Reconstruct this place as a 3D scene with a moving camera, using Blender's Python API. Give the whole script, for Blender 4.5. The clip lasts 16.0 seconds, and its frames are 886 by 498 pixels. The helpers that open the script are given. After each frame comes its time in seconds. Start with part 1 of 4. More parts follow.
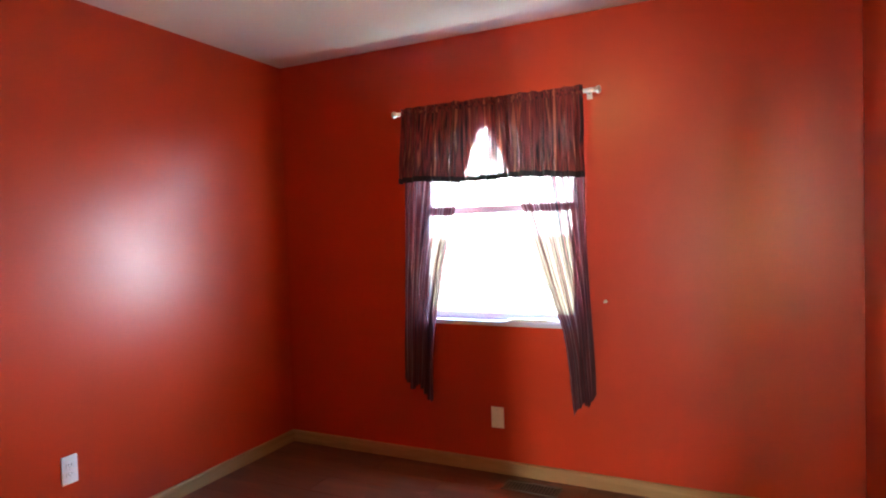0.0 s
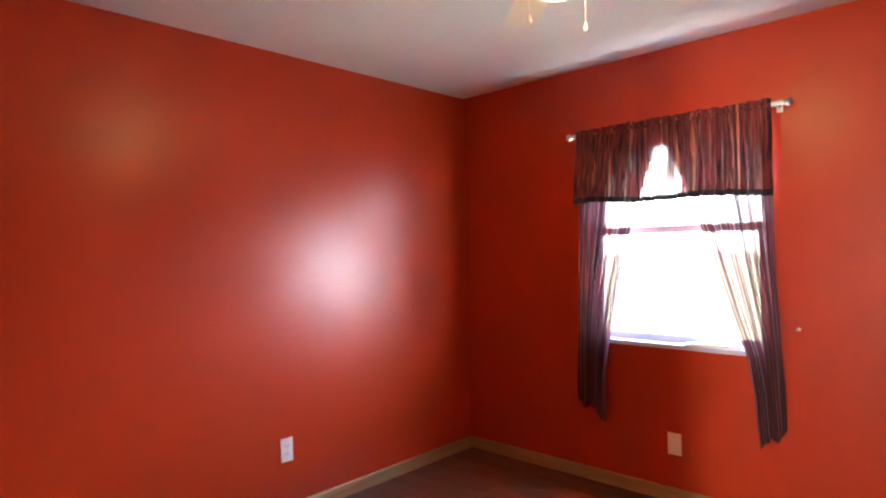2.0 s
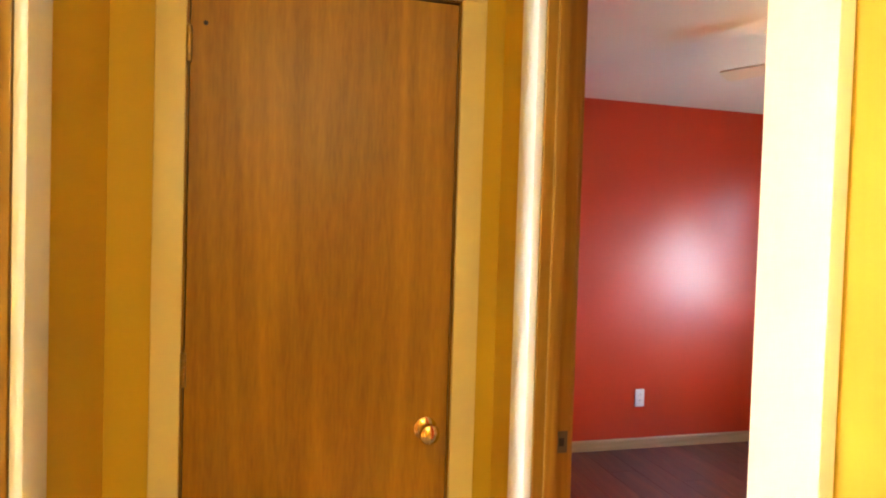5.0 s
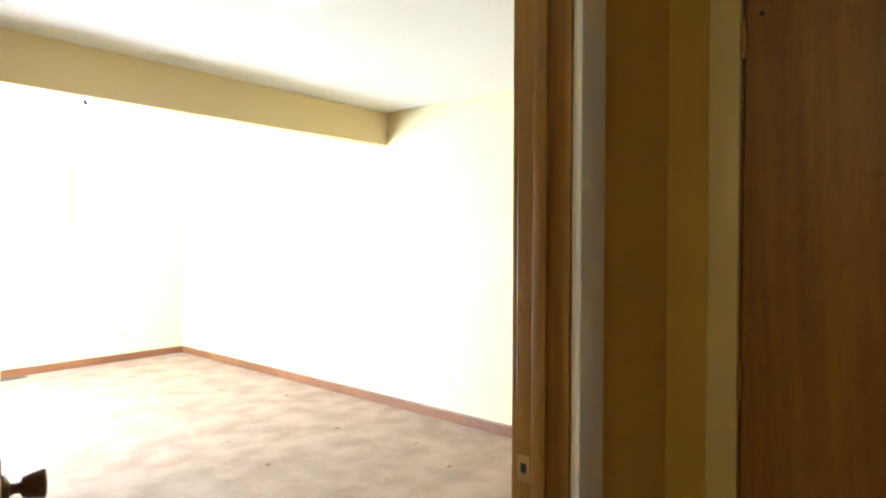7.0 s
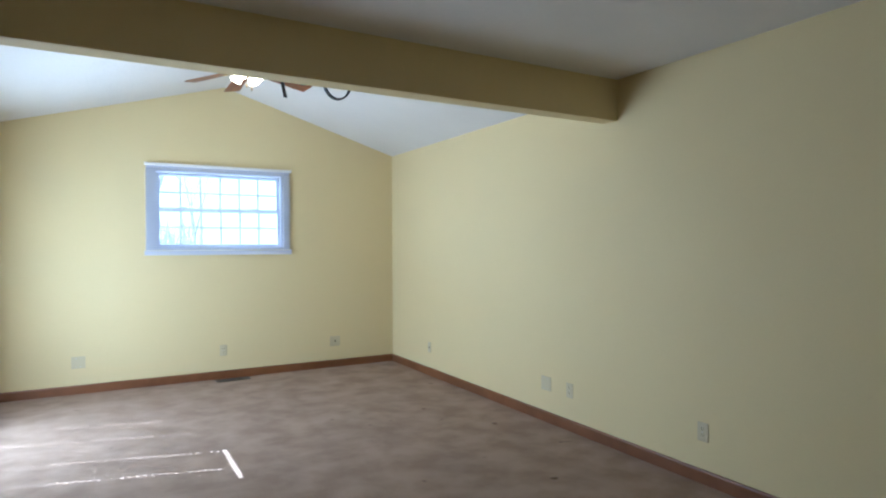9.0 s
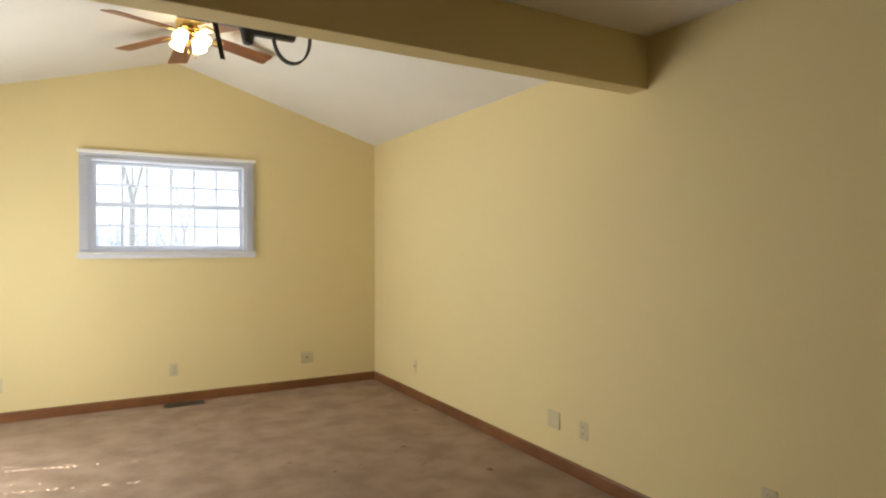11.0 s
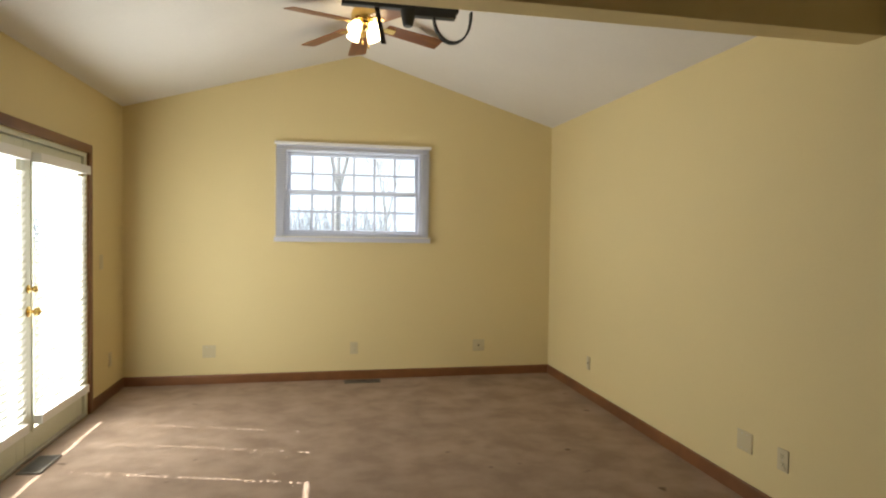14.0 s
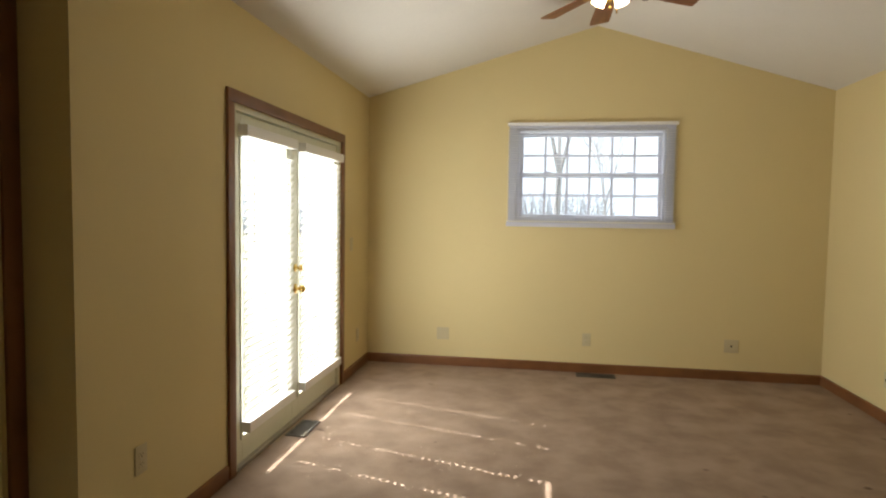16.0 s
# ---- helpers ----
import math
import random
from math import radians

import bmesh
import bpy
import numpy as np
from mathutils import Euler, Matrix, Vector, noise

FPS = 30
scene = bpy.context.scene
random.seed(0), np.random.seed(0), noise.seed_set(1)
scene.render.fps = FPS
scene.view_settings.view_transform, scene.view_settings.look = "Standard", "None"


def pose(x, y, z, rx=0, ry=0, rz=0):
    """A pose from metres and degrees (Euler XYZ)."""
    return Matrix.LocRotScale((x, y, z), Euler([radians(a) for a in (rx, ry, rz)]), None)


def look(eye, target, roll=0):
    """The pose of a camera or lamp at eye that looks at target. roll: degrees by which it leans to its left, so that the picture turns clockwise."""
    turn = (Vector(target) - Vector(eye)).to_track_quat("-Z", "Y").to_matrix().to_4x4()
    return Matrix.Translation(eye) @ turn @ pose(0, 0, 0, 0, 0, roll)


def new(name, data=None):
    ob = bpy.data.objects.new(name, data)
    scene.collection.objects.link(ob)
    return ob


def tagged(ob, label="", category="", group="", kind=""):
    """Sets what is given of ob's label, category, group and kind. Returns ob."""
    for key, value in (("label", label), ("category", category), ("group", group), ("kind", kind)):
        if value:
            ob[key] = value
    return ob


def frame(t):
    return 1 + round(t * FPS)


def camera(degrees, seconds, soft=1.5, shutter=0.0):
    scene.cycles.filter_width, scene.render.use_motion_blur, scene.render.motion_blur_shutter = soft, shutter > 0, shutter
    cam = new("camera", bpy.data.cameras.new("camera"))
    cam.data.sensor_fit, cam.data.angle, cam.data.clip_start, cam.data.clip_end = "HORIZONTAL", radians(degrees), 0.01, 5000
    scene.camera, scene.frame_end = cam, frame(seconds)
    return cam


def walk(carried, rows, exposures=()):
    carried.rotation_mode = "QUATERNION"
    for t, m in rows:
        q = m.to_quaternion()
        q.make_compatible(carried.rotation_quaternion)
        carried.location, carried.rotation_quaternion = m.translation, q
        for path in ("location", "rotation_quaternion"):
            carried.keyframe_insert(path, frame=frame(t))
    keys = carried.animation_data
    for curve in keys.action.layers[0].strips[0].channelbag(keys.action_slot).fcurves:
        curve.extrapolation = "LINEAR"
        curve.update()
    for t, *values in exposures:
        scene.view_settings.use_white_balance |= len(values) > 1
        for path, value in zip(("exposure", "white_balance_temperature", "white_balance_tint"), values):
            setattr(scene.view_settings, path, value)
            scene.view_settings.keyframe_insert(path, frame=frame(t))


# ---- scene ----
cam = camera(72.97, 16.0, soft=2.1)
PATH = [
    (0, (0.521, 1.265, 1.365), (-0.350, 3.065, 1.301), -1.74),
    (0.5, (0.553, 1.292, 1.375), (-0.483, 3.002, 1.341), -1.98),
    (1, (0.570, 1.293, 1.380), (-0.613, 2.906, 1.368), -1.91),
    (1.5, (0.596, 1.260, 1.384), (-0.700, 2.783, 1.382), -1.67),
    (2, (0.656, 1.173, 1.396), (-0.716, 2.628, 1.395), -1.43),
    (2.5, (0.711, 1.013, 1.410), (-0.687, 2.443, 1.407), -1.16),
    (3, (0.788, 0.854, 1.429), (-0.645, 2.249, 1.411), -0.76),
    (3.2, (0.858, 0.792, 1.437), (-0.607, 2.153, 1.414), -0.46),
    (5.3, (1.697, 0.415, 1.498), (-0.278, 0.713, 1.414), 1.62),
    (5.5, (1.718, 0.407, 1.506), (-0.273, 0.566, 1.395), 1.31),
    (6, (1.782, 0.531, 1.520), (-0.179, 0.160, 1.395), -0.10),
    (6.5, (1.761, 0.723, 1.501), (0.024, -0.266, 1.439), 0.25),
    (7, (1.588, 0.570, 1.466), (0.062, -0.722, 1.429), 0.17),
    (7.5, (1.418, 0.430, 1.432), (0.110, -1.083, 1.412), 0.64),
    (8, (1.254, 0.285, 1.414), (0.163, -1.391, 1.407), 0.68),
    (8.2, (1.199, 0.187, 1.410), (0.162, -1.524, 1.406), -0.00),
    (10.3, (0.651, -0.693, 1.430), (-0.317, -2.443, 1.410), -0.17),
    (10.5, (0.598, -0.766, 1.428), (-0.380, -2.510, 1.405), -0.39),
    (11, (0.452, -0.938, 1.431), (-0.538, -2.676, 1.420), -0.02),
    (11.5, (0.341, -1.090, 1.439), (-0.678, -2.811, 1.452), 0.72),
    (12, (0.273, -1.167, 1.452), (-0.739, -2.893, 1.471), 0.85),
    (12.5, (0.251, -1.193, 1.464), (-0.690, -2.958, 1.470), 0.55),
    (13, (0.230, -1.176, 1.469), (-0.566, -3.011, 1.451), 0.25),
    (13.5, (0.222, -1.117, 1.458), (-0.381, -3.024, 1.419), 0.53),
    (14, (0.187, -1.088, 1.429), (-0.206, -3.048, 1.373), 0.80),
    (14.5, (0.127, -1.117, 1.400), (-0.048, -3.108, 1.323), 0.37),
    (15, (0.213, -1.314, 1.424), (0.217, -3.312, 1.323), 0.72),
    (15.5, (0.297, -1.367, 1.434), (0.460, -3.357, 1.318), 0.78),
    (16, (0.360, -1.363, 1.421), (0.666, -3.336, 1.305), 0.85),
]
EXPOSURES = [(0, 6.45, 6500, 10), (1.0, 6.62, 6500, 10), (2.0, 6.65, 6500, 10), (3.2, 6.75, 6500, 10), (5.3, 6.8, 6500, 10), (6.0, 6.7, 6400, 10), (6.5, 5.5, 5900, 9), (7.0, 4.8, 4700, 6), (7.5, 3.9, 4050, 5), (8.2, 2.75, 4000, 6), (10.3, 1.9, 6000, 9), (11.0, 1.97, 6300, 10), (12.4, 1.90, 6300, 10), (13.1, 1.98, 6300, 10), (14.0, 1.55, 6400, 10), (16, 1.42, 6500, 11)]
walk(cam, [(t, look(eye, target, roll)) for t, eye, target, roll in PATH], EXPOSURES)

# ---------------------------------------------------------------- light
SUN_EL, SUN_AZ = 46.0, -15.5          # sun over the +x side, azimuth measured from +x towards +y
world = bpy.data.worlds.new("sky")
scene.world = world
world.use_nodes = True
wn = world.node_tree.nodes
sky = wn.new("ShaderNodeTexSky")
sky.sky_type, sky.sun_disc = "NISHITA", False
sky.sun_elevation, sky.sun_rotation = radians(SUN_EL), radians(90 - SUN_AZ)
world.node_tree.links.new(sky.outputs[0], wn["Background"].inputs[0])
wn["Background"].inputs[1].default_value = 0.068


def lamp(name, kind, energy, colour, m, **more):
    data = bpy.data.lights.new(name, kind)
    data.energy, data.color = energy, colour
    for key, value in more.items():
        if key == "size":
            data.size = value
        elif key == "size_y":
            data.shape, data.size_y = "RECTANGLE", value
        elif key == "angle":
            data.angle = value
        elif key == "radius":
            data.shadow_soft_size = value
    ob = new(name, data)
    ob.matrix_world = m
    return ob


sun_way = Vector((math.cos(radians(SUN_EL)) * math.cos(radians(SUN_AZ)), math.cos(radians(SUN_EL)) * math.sin(radians(SUN_AZ)), math.sin(radians(SUN_EL))))
lamp("sun", "SUN", 5.0, (1.0, 0.965, 0.91), look(sun_way * 30, (0, 0, 0)), angle=radians(0.3))

# plan, in metres
XR, XRE, YR0, YR, HR = -2.118, 1.030, 1.115, 4.361, 2.446      # red room
HN, HX = 1.023, 3.5                                            # hall: y 0..HN, x 0..HX
XW, XE, XE2, YB0, YB = -2.094, 1.941, 2.130, -0.124, -6.894     # bedroom
ZE, ZRIDGE, XRIDGE, ZC = 2.505, 3.100, -0.140, 2.550
BEAM0, BEAM1, ZBEAM = -3.188, -3.318, 2.268
XSTUB = 1.922                  # the stub of wall under the beam
RD0, RD1 = 0.300, 1.010        # red room doorway, along x
BD0, BD1 = 0.528, 1.455        # bedroom doorway, along x
CD0, CD1 = 0.181, 0.888        # closet doorway, along y
DH = 2.135                     # doorway height
RW = (-1.180, -0.175, 0.846, 2.015)    # red room window x0 x1 z0 z1
BW = (-0.756, 0.550, 1.376, 2.205)    # bedroom window
FD0, FD1, FDH = -6.065, -4.314, 1.985  # french door opening along y

# window daylight: the sky's light in the openings
lamp("window_light_red", "AREA", 0.78, (0.34, 0.60, 1.0), look(((RW[0] + RW[1]) / 2, YR + 0.20, 1.42), ((RW[0] + RW[1]) / 2, YR - 1, 1.36)), size=RW[1] - RW[0], size_y=1.05)
lamp("window_light_bed", "AREA", 3.2, (0.9, 0.95, 1.0), look((-0.10, YB - 0.22, 1.79), (-0.10, YB + 1, 1.7)), size=1.35, size_y=0.85)
lamp("door_glow", "AREA", 20, (0.98, 0.98, 0.95), look((XE + 0.24, -5.19, 1.02), (XE - 1, -5.19, 0.98)), size=1.6, size_y=1.75)
lamp("door_light", "AREA", 13, (0.97, 0.97, 0.94), look((XE - 0.060, -5.19, 1.06), (XE - 1, -5.19, 1.02)), size=1.5, size_y=1.6)


# ---------------------------------------------------------------- materials
def material(name, colour, rough=0.6, metal=0.0, spec=0.5, vary=0.06, scale=4.0, fine=60.0, bump=0.15, dist=0.002, stretch=(1, 1, 1), emit=0.0, alpha_spec=None):
    """A painted or natural surface: base colour varied at two scales, with a fine bump."""
    mat = bpy.data.materials.new(name)
    mat.use_nodes = True
    nt = mat.node_tree
    b = nt.nodes["Principled BSDF"]
    b.inputs["Roughness"].default_value, b.inputs["Metallic"].default_value = rough, metal
    b.inputs["Specular IOR Level"].default_value = spec
    co = nt.nodes.new("ShaderNodeTexCoord")
    mp = nt.nodes.new("ShaderNodeMapping")
    mp.inputs["Scale"].default_value = stretch
    nt.links.new(co.outputs["Object"], mp.inputs[0])
    big, small = nt.nodes.new("ShaderNodeTexNoise"), nt.nodes.new("ShaderNodeTexNoise")
    big.inputs["Scale"].default_value, small.inputs["Scale"].default_value = scale, fine
    big.inputs["Detail"].default_value = 4
    for n in (big, small):
        nt.links.new(mp.outputs[0], n.inputs["Vector"])
    mix = nt.nodes.new("ShaderNodeMix")
    mix.data_type = "RGBA"
    lo = [max(0.0, c * (1 - vary * 2)) for c in colour]
    hi = [min(1.0, c * (1 + vary * 2)) for c in colour]
    mix.inputs["A"].default_value, mix.inputs["B"].default_value = (*lo, 1), (*hi, 1)
    add = nt.nodes.new("ShaderNodeMath")
    add.operation = "MULTIPLY_ADD"
    add.inputs[1].default_value = 0.35
    nt.links.new(small.outputs["Fac"], add.inputs[0])
    half = nt.nodes.new("ShaderNodeMath")
    half.operation = "MULTIPLY"
    half.inputs[1].default_value = 0.65
    nt.links.new(big.outputs["Fac"], half.inputs[0])
    nt.links.new(half.outputs[0], add.inputs[2])
    nt.links.new(add.outputs[0], mix.inputs["Factor"])
    nt.links.new(mix.outputs["Result"], b.inputs["Base Color"])
    bp = nt.nodes.new("ShaderNodeBump")
    bp.inputs["Strength"].default_value, bp.inputs["Distance"].default_value = bump, dist
    nt.links.new(small.outputs["Fac"], bp.inputs["Height"])
    nt.links.new(bp.outputs[0], b.inputs["Normal"])
    if emit:
        b.inputs["Emission Color"].default_value = (*colour, 1)
        b.inputs["Emission Strength"].default_value = emit
    return mat


def wood(name, dark, light, rough=0.4, grain=(1, 1, 0.06), scale=14.0, spec=0.5, rings=5.0, random_tone=0.0):
    """Varnished wood: long grain bands and fine pores along the local axis that grain shortens."""
    mat = bpy.data.materials.new(name)
    mat.use_nodes = True
    nt = mat.node_tree
    b = nt.nodes["Principled BSDF"]
    b.inputs["Roughness"].default_value = rough
    b.inputs["Specular IOR Level"].default_value = spec
    co, mp = nt.nodes.new("ShaderNodeTexCoord"), nt.nodes.new("ShaderNodeMapping")
    mp.inputs["Scale"].default_value = grain
    nt.links.new(co.outputs["Object"], mp.inputs[0])
    broad = nt.nodes.new("ShaderNodeTexNoise")
    broad.inputs["Scale"].default_value, broad.inputs["Detail"].default_value, broad.inputs["Distortion"].default_value = rings, 3, 1.2
    pores = nt.nodes.new("ShaderNodeTexNoise")
    pores.inputs["Scale"].default_value, pores.inputs["Detail"].default_value = scale * 9, 4
    nt.links.new(mp.outputs[0], broad.inputs["Vector"])
    nt.links.new(mp.outputs[0], pores.inputs["Vector"])
    wave = nt.nodes.new("ShaderNodeMath")
    wave.operation = "MULTIPLY"
    wave.inputs[1].default_value = 22.0
    nt.links.new(broad.outputs["Fac"], wave.inputs[0])
    sine = nt.nodes.new("ShaderNodeMath")
    sine.operation = "SINE"
    nt.links.new(wave.outputs[0], sine.inputs[0])
    m1 = nt.nodes.new("ShaderNodeMath")
    m1.operation = "MULTIPLY_ADD"
    m1.inputs[1].default_value, m1.inputs[2].default_value = 0.18, 0.2
    nt.links.new(sine.outputs[0], m1.inputs[0])
    m2 = nt.nodes.new("ShaderNodeMath")
    m2.operation = "MULTIPLY_ADD"
    m2.inputs[1].default_value = 0.6
    nt.links.new(pores.outputs["Fac"], m2.inputs[0])
    nt.links.new(m1.outputs[0], m2.inputs[2])
    last = m2
    if random_tone:
        info = nt.nodes.new("ShaderNodeObjectInfo")
        m3 = nt.nodes.new("ShaderNodeMath")
        m3.operation = "MULTIPLY_ADD"
        m3.inputs[1].default_value = random_tone
        nt.links.new(info.outputs["Random"], m3.inputs[0])
        nt.links.new(m2.outputs[0], m3.inputs[2])
        last = m3
    mix = nt.nodes.new("ShaderNodeMix")
    mix.data_type = "RGBA"
    mix.inputs["A"].default_value, mix.inputs["B"].default_value = (*dark, 1), (*light, 1)
    nt.links.new(last.outputs[0], mix.inputs["Factor"])
    nt.links.new(mix.outputs["Result"], b.inputs["Base Color"])
    bp = nt.nodes.new("ShaderNodeBump")
    bp.inputs["Strength"].default_value, bp.inputs["Distance"].default_value = 0.12, 0.001
    nt.links.new(pores.outputs["Fac"], bp.inputs["Height"])
    nt.links.new(bp.outputs[0], b.inputs["Normal"])
    return mat


def arched_figure(mat, scale, strength):
    """Adds the slow arching growth rings of flat-sawn veneer to a wood material."""
    nt = mat.node_tree
    mix = next(n for n in nt.nodes if n.type == "MIX")
    co = next(n for n in nt.nodes if n.type == "TEX_COORD")
    mp = nt.nodes.new("ShaderNodeMapping")
    mp.inputs["Scale"].default_value, mp.inputs["Location"].default_value = (1.0, 1.0, 0.10), (-0.36, 0.0, -0.20)
    nt.links.new(co.outputs["Object"], mp.inputs[0])
    wave = nt.nodes.new("ShaderNodeTexWave")
    wave.wave_type, wave.rings_direction = "RINGS", "SPHERICAL"
    wave.inputs["Scale"].default_value, wave.inputs["Distortion"].default_value = scale, 2.2
    wave.inputs["Detail"].default_value, wave.inputs["Detail Scale"].default_value = 3, 1.2
    nt.links.new(mp.outputs[0], wave.inputs["Vector"])
    old = mix.inputs["Factor"].links[0].from_socket
    add = nt.nodes.new("ShaderNodeMath")
    add.operation = "MULTIPLY_ADD"
    add.inputs[1].default_value = strength
    nt.links.new(wave.outputs["Fac"], add.inputs[0])
    nt.links.new(old, add.inputs[2])
    nt.links.new(add.outputs[0], mix.inputs["Factor"])


def glass_material(name):
    mat = bpy.data.materials.new(name)
    mat.use_nodes = True
    nt = mat.node_tree
    nt.nodes.remove(nt.nodes["Principled BSDF"])
    clear, gloss, mix = nt.nodes.new("ShaderNodeBsdfTransparent"), nt.nodes.new("ShaderNodeBsdfGlossy"), nt.nodes.new("ShaderNodeMixShader")
    clear.inputs[0].default_value = (0.96, 0.98, 0.97, 1)
    gloss.inputs["Roughness"].default_value = 0.02
    mix.inputs[0].default_value = 0.06
    nt.links.new(clear.outputs[0], mix.inputs[1])
    nt.links.new(gloss.outputs[0], mix.inputs[2])
    nt.links.new(mix.outputs[0], nt.nodes["Material Output"].inputs[0])
    return mat


def cloth(name, colours, translucent=0.4, stripe=90.0, sheer=0.0):
    """Thin woven cloth with irregular vertical stripes that lets some light through."""
    mat = bpy.data.materials.new(name)
    mat.use_nodes = True
    nt = mat.node_tree
    b = nt.nodes["Principled BSDF"]
    b.inputs["Roughness"].default_value = 0.8
    uv, mp = nt.nodes.new("ShaderNodeUVMap"), nt.nodes.new("ShaderNodeMapping")
    mp.inputs["Scale"].default_value = (1, 0.02, 1)
    nt.links.new(uv.outputs[0], mp.inputs[0])
    no = nt.nodes.new("ShaderNodeTexNoise")
    no.inputs["Scale"].default_value, no.inputs["Detail"].default_value = stripe, 2
    nt.links.new(mp.outputs[0], no.inputs["Vector"])
    ramp = nt.nodes.new("ShaderNodeValToRGB")
    ramp.color_ramp.elements[0].position, ramp.color_ramp.elements[0].color = 0.36, (*colours[0], 1)
    ramp.color_ramp.elements[1].position, ramp.color_ramp.elements[1].color = 0.64, (*colours[-1], 1)
    for i, c in enumerate(colours[1:-1]):
        e = ramp.color_ramp.elements.new(0.36 + 0.28 * (i + 1) / (len(colours) - 1))
        e.color = (*c, 1)
    nt.links.new(no.outputs["Fac"], ramp.inputs[0])
    nt.links.new(ramp.outputs[0], b.inputs["Base Color"])
    tr, mix = nt.nodes.new("ShaderNodeBsdfTranslucent"), nt.nodes.new("ShaderNodeMixShader")
    nt.links.new(ramp.outputs[0], tr.inputs[0])
    mix.inputs[0].default_value = translucent
    nt.links.new(b.outputs[0], mix.inputs[1])
    nt.links.new(tr.outputs[0], mix.inputs[2])
    last = mix
    if sheer:
        hole, mix2 = nt.nodes.new("ShaderNodeBsdfTransparent"), nt.nodes.new("ShaderNodeMixShader")
        thin = nt.nodes.new("ShaderNodeMapRange")
        thin.inputs["From Min"].default_value, thin.inputs["From Max"].default_value = 0.42, 0.66
        thin.inputs["To Min"].default_value, thin.inputs["To Max"].default_value = sheer * 0.15, sheer * 2.2
        nt.links.new(no.outputs["Fac"], thin.inputs["Value"])
        nt.links.new(thin.outputs[0], mix2.inputs[0])
        nt.links.new(mix.outputs[0], mix2.inputs[1])
        nt.links.new(hole.outputs[0], mix2.inputs[2])
        last = mix2
    nt.links.new(last.outputs[0], nt.nodes["Material Output"].inputs[0])
    return mat


def slat_material(name, colour, through_share):
    mat = bpy.data.materials.new(name)
    mat.use_nodes = True
    nt = mat.node_tree
    b = nt.nodes["Principled BSDF"]
    b.inputs["Base Color"].default_value, b.inputs["Roughness"].default_value = (*colour, 1), 0.4
    tr, mix = nt.nodes.new("ShaderNodeBsdfTranslucent"), nt.nodes.new("ShaderNodeMixShader")
    tr.inputs[0].default_value = (*colour, 1)
    mix.inputs[0].default_value = through_share
    nt.links.new(b.outputs[0], mix.inputs[1])
    nt.links.new(tr.outputs[0], mix.inputs[2])
    nt.links.new(mix.outputs[0], nt.nodes["Material Output"].inputs[0])
    return mat


def carpet_material(name):
    """Worn cut-pile carpet: fibre speckle, trodden patches and a few darker stains."""
    mat = material(name, (0.36, 0.266, 0.197), rough=0.95, spec=0.1, vary=0.09, scale=1.7, fine=260, bump=0.8, dist=0.006)
    nt = mat.node_tree
    mix = next(n for n in nt.nodes if n.type == "MIX")
    co = next(n for n in nt.nodes if n.type == "TEX_COORD")
    mid, st = nt.nodes.new("ShaderNodeTexNoise"), nt.nodes.new("ShaderNodeTexNoise")
    mid.inputs["Scale"].default_value, mid.inputs["Detail"].default_value, mid.inputs["Distortion"].default_value = 4.2, 10, 0.1
    st.inputs["Scale"].default_value, st.inputs["Detail"].default_value = 5.5, 1.5
    nt.links.new(co.outputs["Object"], mid.inputs["Vector"])
    nt.links.new(co.outputs["Object"], st.inputs["Vector"])
    ramp, ramp2 = nt.nodes.new("ShaderNodeValToRGB"), nt.nodes.new("ShaderNodeValToRGB")
    ramp.color_ramp.elements[0].position, ramp.color_ramp.elements[1].position = 0.36, 0.63
    ramp.color_ramp.elements[0].color, ramp.color_ramp.elements[1].color = (0.80, 0.78, 0.76, 1), (1.06, 1.06, 1.06, 1)
    ramp2.color_ramp.elements[0].position, ramp2.color_ramp.elements[1].position = 0.235, 0.275
    ramp2.color_ramp.elements[0].color, ramp2.color_ramp.elements[1].color = (0.45, 0.42, 0.40, 1), (1, 1, 1, 1)
    nt.links.new(mid.outputs["Fac"], ramp.inputs[0])
    nt.links.new(st.outputs["Fac"], ramp2.inputs[0])
    last = mix.outputs["Result"]
    for r in (ramp, ramp2):
        mul = nt.nodes.new("ShaderNodeMix")
        mul.data_type, mul.blend_type = "RGBA", "MULTIPLY"
        mul.inputs["Factor"].default_value = 1.0
        nt.links.new(last, mul.inputs["A"])
        nt.links.new(r.outputs[0], mul.inputs["B"])
        last = mul.outputs["Result"]
    nt.links.new(last, nt.nodes["Principled BSDF"].inputs["Base Color"])
    return mat


RED = material("red_paint", (0.46, 0.039, 0.008), rough=0.33, spec=0.48, vary=0.05, scale=1.2, fine=90, bump=0.10, dist=0.001)
HALL = material("golden_hall_paint", (0.62, 0.410, 0.035), rough=0.5, spec=0.35, vary=0.03, scale=1.4, fine=90, bump=0.12, dist=0.001)
YELLOW = material("yellow_paint", (0.69, 0.572, 0.305), rough=0.68, spec=0.25, vary=0.025, scale=1.1, fine=90, bump=0.12, dist=0.001)
CEIL = material("ceiling_paint", (0.74, 0.71, 0.66), rough=0.85, spec=0.2, vary=0.03, scale=2.5, fine=40, bump=0.5, dist=0.003)
CARPET = carpet_material("carpet")
OAK = wood("oak_veneer", (0.19, 0.074, 0.003), (0.49, 0.252, 0.012), rough=0.44, grain=(1, 1, 0.13), rings=2.6)
arched_figure(OAK, 9.0, 0.09)
JAMB = wood("stained_jamb", (0.18, 0.080, 0.006), (0.34, 0.170, 0.018), rough=0.34, grain=(1, 1, 0.05), rings=9.0)
